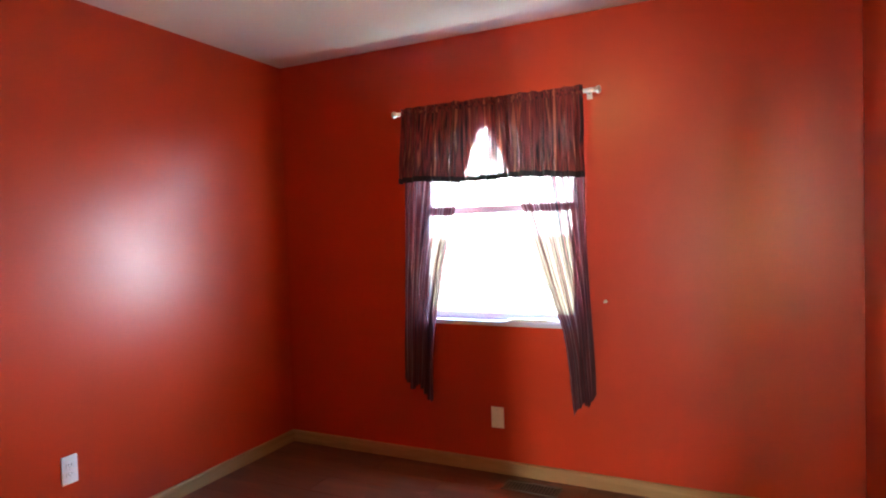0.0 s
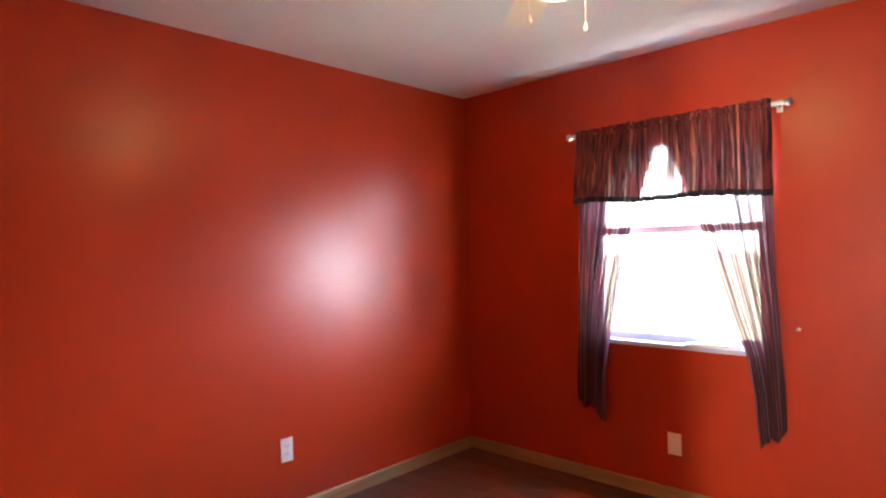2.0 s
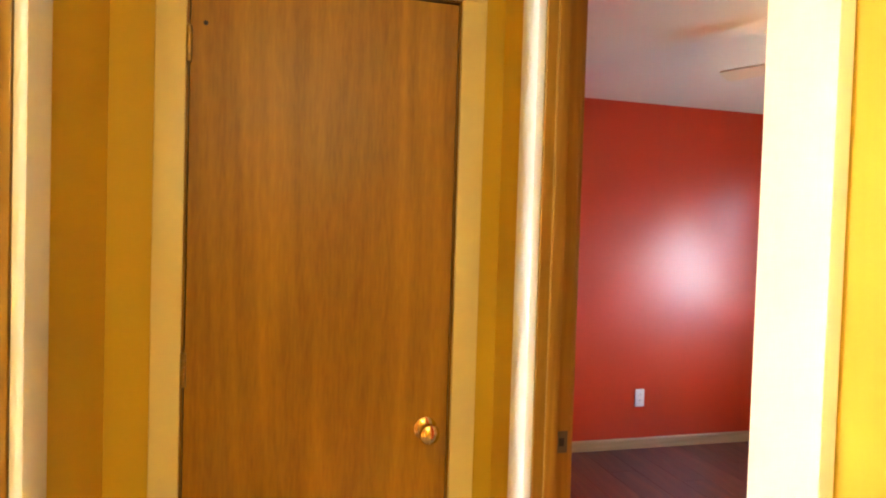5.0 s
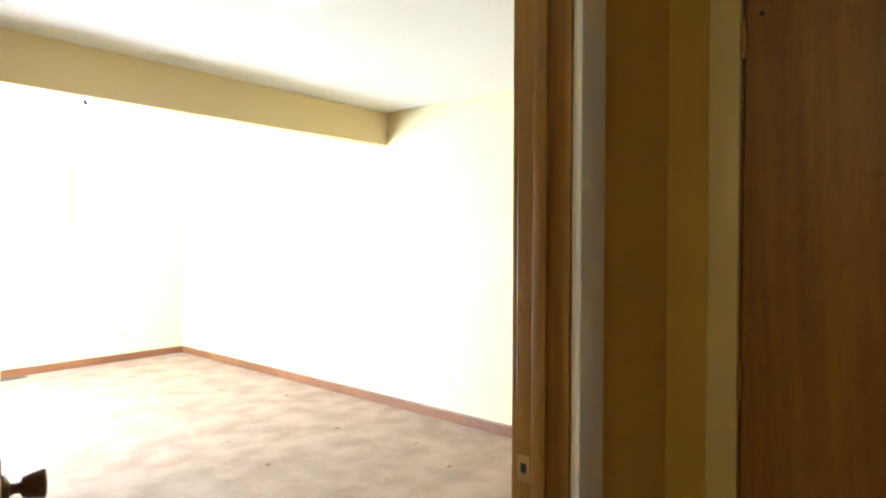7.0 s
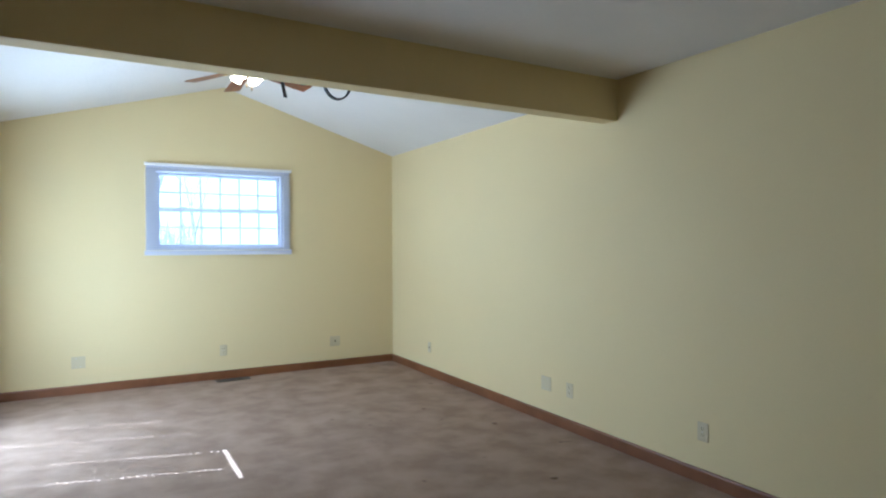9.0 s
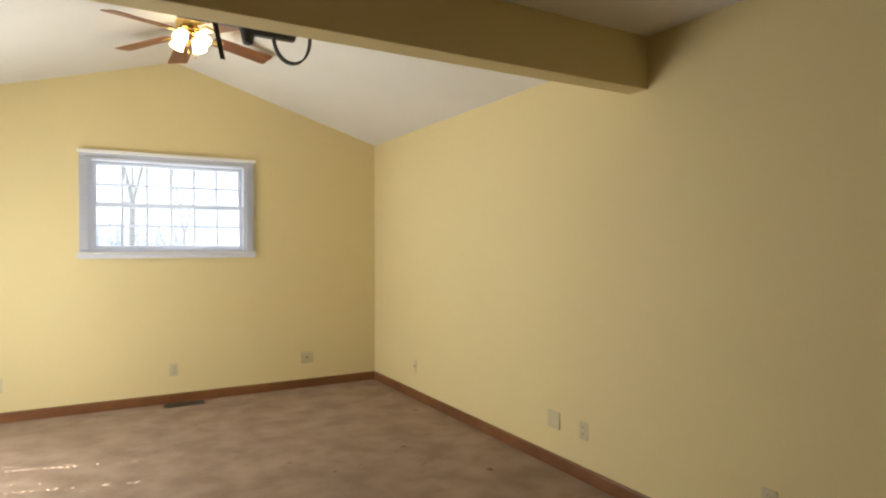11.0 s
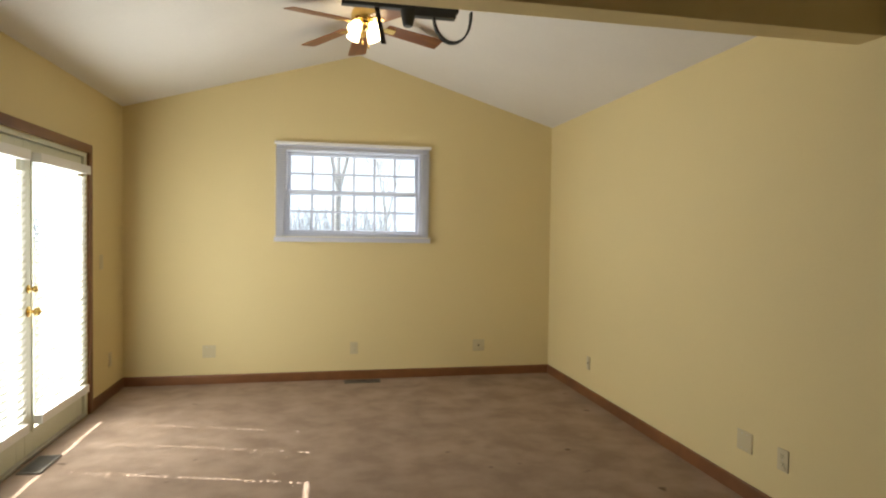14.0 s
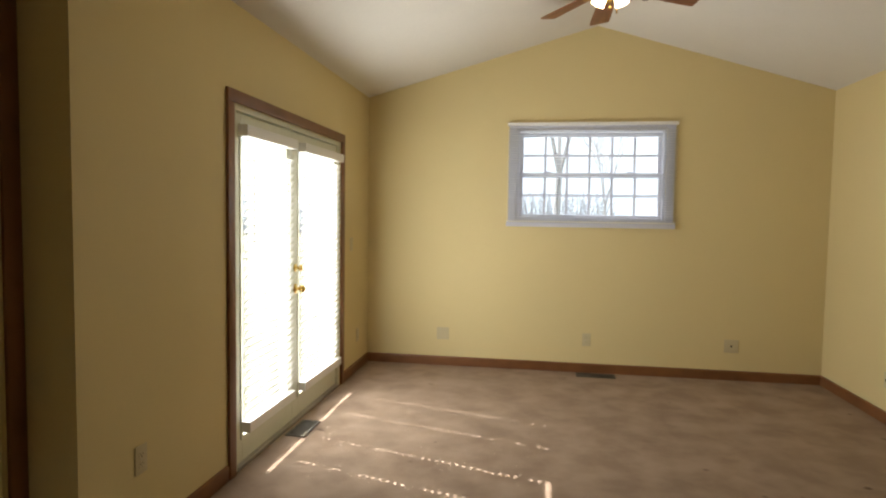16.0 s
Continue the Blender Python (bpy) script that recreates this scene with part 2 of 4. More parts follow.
CREAM = material("cream_trim_paint", (0.80, 0.67, 0.29), rough=0.4, vary=0.03, scale=3, fine=50, bump=0.08, dist=0.001)
WHITE = material("white_trim_paint", (0.82, 0.81, 0.78), rough=0.4, vary=0.03, scale=3, fine=50, bump=0.08, dist=0.001)
GREENISH = material("pale_door_paint", (0.66, 0.66, 0.53), rough=0.4, vary=0.03, scale=3, fine=50, bump=0.08, dist=0.001)
TRIM_R = wood("tan_baseboard_wood", (0.26, 0.16, 0.06), (0.46, 0.31, 0.14), rough=0.45, grain=(0.06, 0.06, 1), rings=8)
TRIM_B = wood("red_brown_trim_wood", (0.12, 0.046, 0.015), (0.24, 0.098, 0.033), rough=0.42, grain=(0.08, 0.08, 0.08), rings=8)
PLANK = wood("dark_red_laminate", (0.055, 0.016, 0.008), (0.20, 0.060, 0.026), rough=0.38, grain=(0.06, 1, 1), rings=7, random_tone=0.25)
BRASS = material("polished_brass", (0.72, 0.52, 0.18), rough=0.18, metal=1.0, vary=0.05, bump=0.02)
DULL = material("dull_brass", (0.42, 0.28, 0.10), rough=0.42, metal=0.9, vary=0.1)
WINDOW = material("window_white_vinyl", (0.60, 0.61, 0.69), rough=0.4, vary=0.03, scale=3, fine=50, bump=0.05, dist=0.001)
STEEL = material("brushed_steel", (0.62, 0.60, 0.57), rough=0.3, metal=1.0, vary=0.05, bump=0.03)
DARK = material("dark_metal", (0.035, 0.032, 0.028), rough=0.45, metal=0.6, vary=0.1)
BRONZE = material("dark_bronze", (0.10, 0.055, 0.025), rough=0.38, metal=0.7, vary=0.12)
BLACK = material("black_steel", (0.012, 0.012, 0.012), rough=0.45, vary=0.1)
STRAP = material("black_webbing", (0.018, 0.016, 0.014), rough=0.85, vary=0.12, fine=300, bump=0.4)
PLATE_W = material("white_plate_plastic", (0.78, 0.77, 0.74), rough=0.35, vary=0.02)
PLATE_C = material("cream_plate_plastic", (0.85, 0.81, 0.69), rough=0.38, vary=0.02)
PLATE_I = material("ivory_plate_plastic", (0.56, 0.48, 0.30), rough=0.38, vary=0.02)
VENT = material("vent_brown_metal", (0.10, 0.085, 0.06), rough=0.45, metal=0.3, vary=0.08)
GLASS = glass_material("window_glass")
SHADE_R = material("lit_globe_glass", (1.0, 0.66, 0.28), rough=0.3, emit=0.60)
SHADE_B = material("lit_tulip_glass", (1.0, 0.80, 0.50), rough=0.3, emit=2.9)
SHADE_H = material("lit_hall_glass", (1.0, 0.86, 0.42), rough=0.3, emit=1.75)
SHADE_N = material("lit_bedroom_glass", (1.0, 0.86, 0.66), rough=0.3, emit=0.12)
# emits the white outdoor glare by itself; used only on the backdrop ring
SKY_GLOW = material("white_sky_glow", (0.86, 0.92, 1.0), rough=1.0, spec=0.0, vary=0.0, emit=0.38, bump=0.0)
SLAT = slat_material("white_blind_slat", (0.86, 0.85, 0.80), 0.35)
BLADE_W = material("pale_fan_blade", (0.72, 0.66, 0.52), rough=0.4, vary=0.04)
BLADE_R = wood("reddish_fan_blade", (0.13, 0.042, 0.012), (0.29, 0.105, 0.03), rough=0.35, grain=(0.08, 1, 1), rings=8)
VALANCE = cloth("striped_valance_cloth", [(0.03, 0.006, 0.012), (0.24, 0.035, 0.035), (0.07, 0.012, 0.018), (0.42, 0.12, 0.075)], 0.05, 55, sheer=0.022)
SHEER = cloth("striped_sheer_cloth", [(0.020, 0.008, 0.020), (0.22, 0.045, 0.06), (0.05, 0.018, 0.035), (0.42, 0.24, 0.27)], 0.06, 50, sheer=0.036)
BARK = material("grey_bark", (0.36, 0.35, 0.36), rough=0.9, vary=0.2, fine=30, bump=0.8, dist=0.02)
GRASS = material("winter_grass", (0.19, 0.18, 0.12), rough=0.95, vary=0.25, scale=0.6, fine=9, bump=0.6, dist=0.03)
WOODS = material("far_woods", (0.34, 0.36, 0.40), rough=0.95, vary=0.3, scale=0.8, fine=6)


# ---------------------------------------------------------------- building helpers
def box(bm, a, b, bevel=0.0):
    """An axis-aligned block between two corners."""
    lo, hi = [min(p, q) for p, q in zip(a, b)], [max(p, q) for p, q in zip(a, b)]
    made = bmesh.ops.create_cube(bm, size=1.0)["verts"]
    for v in made:
        v.co = Vector([l + (h - l) * (c + 0.5) for l, h, c in zip(lo, hi, v.co)])
    if bevel:
        edges = list({e for v in made for e in v.link_edges})
        bmesh.ops.bevel(bm, geom=edges, offset=bevel, segments=2, affect="EDGES", profile=0.6)


def tube(bm, a, b, r0, r1=None, segments=16):
    a, b = Vector(a), Vector(b)
    m = (b - a).to_track_quat("Z", "Y").to_matrix().to_4x4()
    m.translation = (a + b) / 2
    bmesh.ops.create_cone(bm, cap_ends=True, segments=segments, radius1=r0, radius2=r0 if r1 is None else r1, depth=(b - a).length, matrix=m)


def lathe(bm, profile, segments=28, m=Matrix()):
    """A turned shape: (radius, height) pairs swept round z."""
    rings = []
    for r, z in profile:
        rings.append([bm.verts.new(m @ Vector((r * math.cos(i * math.tau / segments), r * math.sin(i * math.tau / segments), z))) for i in range(segments)])
    for lo, hi in zip(rings, rings[1:]):
        for i in range(segments):
            j = (i + 1) % segments
            bm.faces.new((lo[i], lo[j], hi[j], hi[i]))
    for ring, flip in ((rings[0], True), (rings[-1], False)):
        if profile[0 if flip else -1][0] > 1e-4:
            bm.faces.new(ring[::-1] if flip else ring)


def mesh_of(name, bm, mat, smooth=False):
    bmesh.ops.recalc_face_normals(bm, faces=bm.faces)
    me = bpy.data.meshes.new(name)
    bm.to_mesh(me)
    bm.free()
    me.materials.append(mat)
    if smooth:
        for p in me.polygons:
            p.use_smooth = True
        me.set_sharp_from_angle(angle=radians(38))
    return me


def part(name, bm, mat, parent=None, label="", smooth=False, m=None):
    ob = new(name, mesh_of(name, bm, mat, smooth))
    if parent is not None:
        ob.parent = parent
    if m is not None:
        ob.matrix_basis = m
    if label:
        ob["label"] = label
    return ob


def thing(name, label, category, m=None, group="", kind=""):
    ob = new(name)
    ob.empty_display_size = 0.05
    if m is not None:
        ob.matrix_basis = m
    return tagged(ob, label, category, group, kind)


def blocks(name, boxes, mat, label, category, parent=None, bevel=0.0):
    """A piece of the setting out of blocks that meet end to end."""
    bm = bmesh.new()
    for a, b in boxes:
        box(bm, a, b, bevel)
    ob = part(name, bm, mat, parent)
    return tagged(ob, label, category, "", "structure") if parent is None else ob


def wall_with_opening(axis, at0, at1, along0, along1, z0, z1, openings):
    """Blocks of a wall between two planes, with rectangular holes (from, to, bottom, top)."""
    out = []

    def add(a0, a1, b0, b1):
        if a1 - a0 > 1e-4 and b1 - b0 > 1e-4:
            out.append(((at0, a0, b0), (at1, a1, b1)) if axis == "x" else ((a0, at0, b0), (a1, at1, b1)))
    last = along0
    for o0, o1, oz0, oz1 in sorted(openings):
        add(last, o0, z0, z1)
        add(o0, o1, z0, oz0)
        add(o0, o1, oz1, z1)
        last = o1
    add(last, along1, z0, z1)
    return out


# ---------------------------------------------------------------- red room shell
blocks("red_room_wall_west", [((XR - 0.1, YR0 - 0.06, 0), (XR, YR + 0.16, HR))], RED, "semi-gloss brick red painted wall of the small room", "wall")
blocks("red_room_wall_window", wall_with_opening("y", YR, YR + 0.16, XR, XRE, 0, HR, [RW]), RED, "brick red painted wall with the curtained window", "wall")
blocks("red_room_wall_east", [((XRE, YR0 - 0.06, 0), (XRE + 0.1, YR + 0.16, HR))], RED, "brick red painted wall beside the doorway", "wall")
blocks("red_room_wall_door", wall_with_opening("y", YR0 - 0.06, YR0, XR, XRE, 0, HR, [(RD0 - 0.02, RD1 + 0.02, 0, DH + 0.02)]), RED, "brick red painted wall with the doorway to the hall", "wall")
blocks("red_room_ceiling", [((XR - 0.1, YR0 - 0.06, HR), (XRE + 0.1, YR + 0.16, HR + 0.1))], CEIL, "white lightly textured flat ceiling of the red room", "ceiling")

# ---------------------------------------------------------------- hall shell
blocks("hall_wall_closet", wall_with_opening("x", -0.1, 0, -0.06, HN + 0.06, 0, HR, [(CD0 - 0.02, CD1 + 0.02, 0, DH + 0.02)]), HALL, "golden yellow painted wall at the hall's end", "wall")
blocks("hall_wall_north", wall_with_opening("y", HN, HN + 0.06, 0, HX, 0, HR, [(RD0 - 0.02, RD1 + 0.02, 0, DH + 0.02)]), HALL, "golden yellow hall wall with the red room's doorway", "wall")
blocks("hall_wall_south", wall_with_opening("y", -0.06, 0, 0, HX, 0, HR, [(BD0 - 0.02, BD1 + 0.02, 0, DH + 0.02)]), HALL, "golden yellow hall wall with the bedroom's doorway", "wall")
blocks("hall_wall_east", [((HX, -0.06, 0), (HX + 0.1, HN + 0.06, HR))], HALL, "golden yellow painted wall closing the hall", "wall")
blocks("hall_ceiling", [((-0.1, -0.06, HR), (HX + 0.1, HN + 0.06, HR + 0.1))], CEIL, "white flat ceiling of the short hall", "ceiling")
blocks("hall_floor", [((-0.1, -0.12, -0.1), (HX, YR0, 0.0))], CARPET, "brown carpeted floor of the short hall", "floor")
# unseen closet shell; its top and floor keep outdoor light from the door gaps
blocks("closet_shell", [((-0.75, -0.06, 0), (-0.70, HN + 0.06, HR)), ((-0.70, -0.06, 0), (-0.1, -0.01, HR)), ((-0.70, HN + 0.01, 0), (-0.1, HN + 0.06, HR)), ((-0.70, -0.01, -0.05), (-0.002, HN + 0.01, -0.004)), ((-0.75, -0.06, HR + 0.002), (-0.002, HN + 0.06, HR + 0.05))], YELLOW, "unseen plain walls, top and floor added behind the closet door against light leaks", "wall")

# ---------------------------------------------------------------- bedroom shell
bm = bmesh.new()
nx, ny = 90, 140
grid = [[bm.verts.new((XW + (XE2 - XW) * i / nx, YB + (YB0 - YB) * j / ny, 0.004 * noise.noise(Vector((i * 0.31, j * 0.31, 0))) - 0.002)) for j in range(ny + 1)] for i in range(nx + 1)]
for i in range(nx):
    for j in range(ny):
        bm.faces.new((grid[i][j], grid[i + 1][j], grid[i + 1][j + 1], grid[i][j + 1]))
tagged(part("bedroom_floor", bm, CARPET, smooth=True), "worn brown-pink cut-pile carpet, mottled with footprints and stains", "floor", "", "structure")
blocks("bedroom_slab", [((XW - 0.1, YB - 0.1, -0.2), (XE2 + 0.1, YB0, -0.03))], CEIL, "floor slab under the bedroom carpet", "floor")
blocks("bedroom_wall_west", [((XW - 0.1, YB - 0.16, 0), (XW, YB0 + 0.06, 2.75))], YELLOW, "long pale yellow painted bedroom wall", "wall")
gable = wall_with_opening("y", YB - 0.16, YB, XW, XE, 0, ZE, [BW])
ob = blocks("bedroom_wall_window", gable, YELLOW, "pale yellow gable wall with the wide window", "wall")
bm = bmesh.new()
low = [bm.verts.new((x, y, z)) for y in (YB - 0.16, YB) for x, z in ((XW, ZE), (XE, ZE), (XRIDGE, ZRIDGE + 0.02))]
bm.faces.new(low[:3][::-1])
bm.faces.new(low[3:])
for i in range(3):
    j = (i + 1) % 3
    bm.faces.new((low[i], low[j], low[3 + j], low[3 + i]))
tagged(part("bedroom_wall_gable", bm, YELLOW), "pale yellow gable above the bedroom window", "wall", "", "structure")
blocks("bedroom_wall_east", wall_with_opening("x", XE, XE + 0.16, YB - 0.16, BEAM1, 0, 2.75, [(FD0, FD1, 0, FDH)]), YELLOW, "pale yellow bedroom wall with the french doors", "wall")
blocks("bedroom_wall_entry", wall_with_opening("x", XE2, XE2 + 0.16, BEAM0, YB0, 0, 2.75, [(-3.110, -2.330, 0, DH)]), YELLOW, "pale yellow bedroom wall beside the beam", "wall")
blocks("bedroom_wall_north", wall_with_opening("y", YB0, YB0 + 0.06, XW, XE2, 0, ZC, [(BD0 - 0.02, BD1 + 0.02, 0, DH + 0.02)]), YELLOW, "pale yellow bedroom wall with the hall doorway", "wall")
blocks("bedroom_beam", [((XW, BEAM1, ZBEAM), (XSTUB, BEAM0, ZC))], YELLOW, "pale yellow painted dropped beam across the bedroom", "beam", bevel=0.004)
blocks("bedroom_stub_wall", [((XSTUB, BEAM1, 0), (XE2, BEAM0, ZC))], YELLOW, "pale yellow stub of wall carrying the beam", "wall")
blocks("bedroom_beam_wall", [((XW, BEAM1 - 0.0, ZC), (XE2, BEAM0, ZRIDGE + 0.2))], YELLOW, "pale yellow wall above the beam", "wall")
blocks("bedroom_ceiling_flat", [((XW - 0.1, BEAM0, ZC), (XE2 + 0.1, YB0 + 0.06, ZC + 0.1))], CEIL, "white flat ceiling inside the bedroom door", "ceiling")
for side, x in (("west", XW), ("east", XE)):
    bm = bmesh.new()
    edge = [(x, ZE), (XRIDGE, ZRIDGE), (XRIDGE, ZRIDGE + 0.12), (x, ZE + 0.12)]
    v = [bm.verts.new((px, y, pz)) for y in (YB - 0.16, BEAM1) for px, pz in edge]
    bm.faces.new(v[:4])
    bm.faces.new(v[4:][::-1])
    for i in range(4):
        j = (i + 1) % 4
        bm.faces.new((v[i], v[j], v[4 + j], v[4 + i]))
    tagged(part("bedroom_ceiling_" + side, bm, CEIL), "white vaulted ceiling slope of the bedroom", "ceiling", "", "structure")


# ---------------------------------------------------------------- trim, doorways
def baseboard(name, a, b, inward, h, mat, label):
    """A board with an eased top edge along a wall from a to b; inward: the way into the room."""
    a, b, n = Vector((*a, 0)), Vector((*b, 0)), Vector((*inward, 0))
    bm = bmesh.new()
    prof = [(0.001, 0.0), (0.013, 0.0), (0.013, h - 0.012), (0.009, h - 0.003), (0.001, h)]
    ends = [[bm.verts.new(p + n * d + Vector((0, 0, z))) for d, z in prof] for p in (a, b)]
    for i in range(len(prof)):
        j = (i + 1) % len(prof)
        bm.faces.new((ends[0][i], ends[0][j], ends[1][j], ends[1][i]))
    bm.faces.new(ends[0][::-1])
    bm.faces.new(ends[1])
    return tagged(part(name, bm, mat), label, "baseboard", "", "structure")


RB = "tan wooden baseboard along the red wall"
baseboard("baseboard", (XR, YR0), (XR, YR), (1, 0), 0.075, TRIM_R, RB)
baseboard("baseboard", (XR + 0.013, YR), (XRE, YR), (0, -1), 0.075, TRIM_R, RB)
baseboard("baseboard", (XRE, YR0), (XRE, YR - 0.013), (-1, 0), 0.075, TRIM_R, RB)
baseboard("baseboard", (XR + 0.013, YR0), (RD0 - 0.075, YR0), (0, 1), 0.075, TRIM_R, RB)
BB = "red-brown stained wooden baseboard along the yellow wall"
baseboard("baseboard", (XW, YB0), (XW, YB), (1, 0), 0.085, TRIM_B, BB)
baseboard("baseboard", (XW + 0.013, YB), (XE, YB), (0, 1), 0.085, TRIM_B, BB)
baseboard("baseboard", (XE, FD0 - 0.075), (XE, YB + 0.013), (-1, 0), 0.085, TRIM_B, BB)
baseboard("baseboard", (XE, BEAM1), (XE, FD1 + 0.075), (-1, 0), 0.085, TRIM_B, BB)
baseboard("baseboard", (XE2, BEAM0), (XSTUB, BEAM0), (0, 1), 0.085, TRIM_B, BB)
baseboard("baseboard", (XW + 0.013, YB0), (BD0 - 0.07, YB0), (0, -1), 0.085, TRIM_B, BB)
HB = "cream painted baseboard along the hall wall"
baseboard("baseboard", (BD1 + 0.110, 0), (HX, 0), (0, 1), 0.08, CREAM, HB)
baseboard("baseboard", (RD1 + 0.110, HN), (HX, HN), (0, -1), 0.08, CREAM, HB)


def casing(name, axis, at, out, a0, a1, top, w, t, mat, label, gap=0.004):
    """Three flat eased boards round an opening on one wall face. out: +1 or -1, the way off the wall."""
    holder = thing(name, label, "door casing", None, "", "structure")
    for nm, p, q in (("casing_side", (a0 - w, 0.0), (a0 - gap, top + gap)), ("casing_side", (a1 + gap, 0.0), (a1 + w, top + gap)), ("casing_head", (a0 - w, top + gap), (a1 + w, top + w))):
        bm = bmesh.new()
        lo, hi = sorted((at + 0.001 * out, at + t * out))
        if axis == "y":
            box(bm, (p[0], lo, p[1]), (q[0], hi, q[1]), 0.003)
        else:
            box(bm, (lo, p[0], p[1]), (hi, q[0], q[1]), 0.003)
        part(nm, bm, mat, holder, smooth=True)
    return holder


def jamb(name, y0, y1, a0, a1, top, stop_y, mat, label):
    """The lining of a doorway in a wall across y, with a rounded door stop, and a strike plate on the low-x side."""
    holder = thing(name, label, "door frame", None, "", "structure")
    for nm, p, q in (("jamb_side", (a0 - 0.02, 0), (a0, top)), ("jamb_side", (a1, 0), (a1 + 0.02, top)), ("jamb_head", (a0 - 0.02, top), (a1 + 0.02, top + 0.02))):
        bm = bmesh.new()
        box(bm, (p[0] + 0.0005, y0, p[1]), (q[0] - 0.0005 if nm == "jamb_head" else q[0], y1, q[1]), 0.002)
        part(nm, bm, mat, holder)
    for p, q in (((a0, 0), (a0 + 0.011, top - 0.011)), ((a1 - 0.011, 0), (a1, top - 0.011)), ((a0, top - 0.011), (a1, top))):
        bm = bmesh.new()
        box(bm, (p[0], stop_y - 0.0165, p[1]), (q[0], stop_y + 0.0165, q[1]), 0.004)
        part("door_stop", bm, mat, holder, smooth=True)
    return holder


def strike(name, x, y, z, mat, label):
    bm = bmesh.new()
    box(bm, (x, y - 0.015, z - 0.027), (x + 0.0022, y + 0.016, z + 0.027), 0.001)
    ob = tagged(part(name, bm, mat), label, "strike plate")
    bm = bmesh.new()
    box(bm, (x + 0.001, y - 0.007, z - 0.010), (x + 0.0028, y + 0.007, z + 0.010), 0.0005)
    part("latch_hole", bm, BLACK, ob)
    return ob



jamb("door_frame_1", HN, YR0, RD0, RD1, DH, 1.066, JAMB, "varnished oak door frame between hall and red room")
casing("door_casing_1", "y", HN, -1, RD0, RD1, DH, 0.108, 0.022, WHITE, "off-white painted door casing on the hall side")
casing("door_casing_2", "y", YR0, 1, RD0, RD1, DH, 0.044, 0.014, JAMB, "varnished wooden door casing on the red room side")
jamb("door_frame_2", YB0, 0.0, BD0, BD1, DH, -0.064, JAMB, "varnished oak door frame of the bedroom")
casing("door_casing_3", "y", 0.0, 1, BD0, BD1, DH, 0.108, 0.022, WHITE, "off-white painted door casing on the hall side")
casing("door_casing_4", "y", YB0, -1, BD0, BD1, DH, 0.060, 0.014, JAMB, "varnished wooden door casing on the bedroom side")
casing("door_casing_5", "x", 0.0, 1, CD0, CD1, DH, 0.075, 0.016, CREAM, "cream painted casing round the closet door")
casing("door_casing_6", "x", XE2, -1, -3.110, -2.330, DH, 0.075, 0.016, TRIM_B, "dark stained wooden casing of the side doorway")
strike("strike_plate", RD0, 1.096, 0.985, VENT, "dark worn strike plate let into the door jamb")
strike("strike_plate", BD0, -0.104, 0.985, DULL, "dull brass strike plate let into the door jamb")


ROUND = [(0.033, 0.0), (0.033, 0.004), (0.026, 0.009), (0.014, 0.012), (0.011, 0.018), (0.011, 0.030), (0.018, 0.036), (0.026, 0.044), (0.0285, 0.053), (0.026, 0.061), (0.017, 0.067), (0.006, 0.069), (0.0001, 0.069)]
FLARED = [(0.031, 0.0), (0.031, 0.004), (0.022, 0.010), (0.012, 0.014), (0.010, 0.022), (0.012, 0.030), (0.020, 0.034), (0.024, 0.044), (0.029, 0.066), (0.029, 0.071), (0.025, 0.074), (0.0001, 0.076)]


def knob_mesh(bm, m, profile=ROUND):
    """A door knob on its rose, turned about the local z axis."""
    lathe(bm, profile, 28, m)


def hinge(parent, m, mat):
    bm = bmesh.new()
    for i in range(5):
        tube(bm, m @ Vector((0, 0, -0.044 + i * 0.0176)), m @ Vector((0, 0, -0.044 + i * 0.0176 + 0.0166)), 0.0076, segments=12)
    lathe(bm, [(0.0001, 0.044), (0.005, 0.045), (0.005, 0.049), (0.0001, 0.052)], 10, m)
    part("hinge", bm, mat, parent, "dull brass hinge knuckle", smooth=True)


def slab_door(name, label, w, h, t, mat, knob_sides, m, knob_mat, knob_z=0.925, profile=ROUND):
    """A flush door: hinge edge at the local origin, running along +x, faces across y."""
    root = thing(name, label, "door", m)
    bm = bmesh.new()
    box(bm, (0, -t / 2, 0), (w, t / 2, h), 0.002)
    part("door_leaf", bm, mat, root)
    for s in knob_sides:
        bm = bmesh.new()
        knob_mesh(bm, Matrix.Translation((w - 0.062, s * t / 2, knob_z)) @ Matrix.Rotation(-s * math.pi / 2, 4, "X"), profile)
        part("door_knob", bm, knob_mat, root, "metal knob on a rose", smooth=True)
    bm = bmesh.new()
    box(bm, (w - 0.001, -0.012, knob_z - 0.028), (w + 0.0015, 0.012, knob_z + 0.028))
    part("latch_plate", bm, knob_mat, root)
    return root


# closet door at the hall's end: hinges towards low y, face towards +x
closet = slab_door("closet_door", "closed flush oak veneer door with a brass knob", CD1 - CD0 - 0.008, 2.115, 0.035, OAK, (-1,), pose(-0.014, CD0 + 0.004, 0.012, 0, 0, 90), BRASS)
for hz in (0.25, 1.12, 1.945):
    hinge(closet, Matrix.Translation((-0.002, -0.0225, hz - 0.012)), DULL)
bm = bmesh.new()
tube(bm, (0.036, -0.0165, 1.990), (0.036, -0.0182, 1.990), 0.006, segments=12)
part("screw_hole", bm, BLACK, closet, "small dark hole")
jb = thing("door_frame_3", "varnished oak frame behind the closet door", "door frame", None, "", "structure")
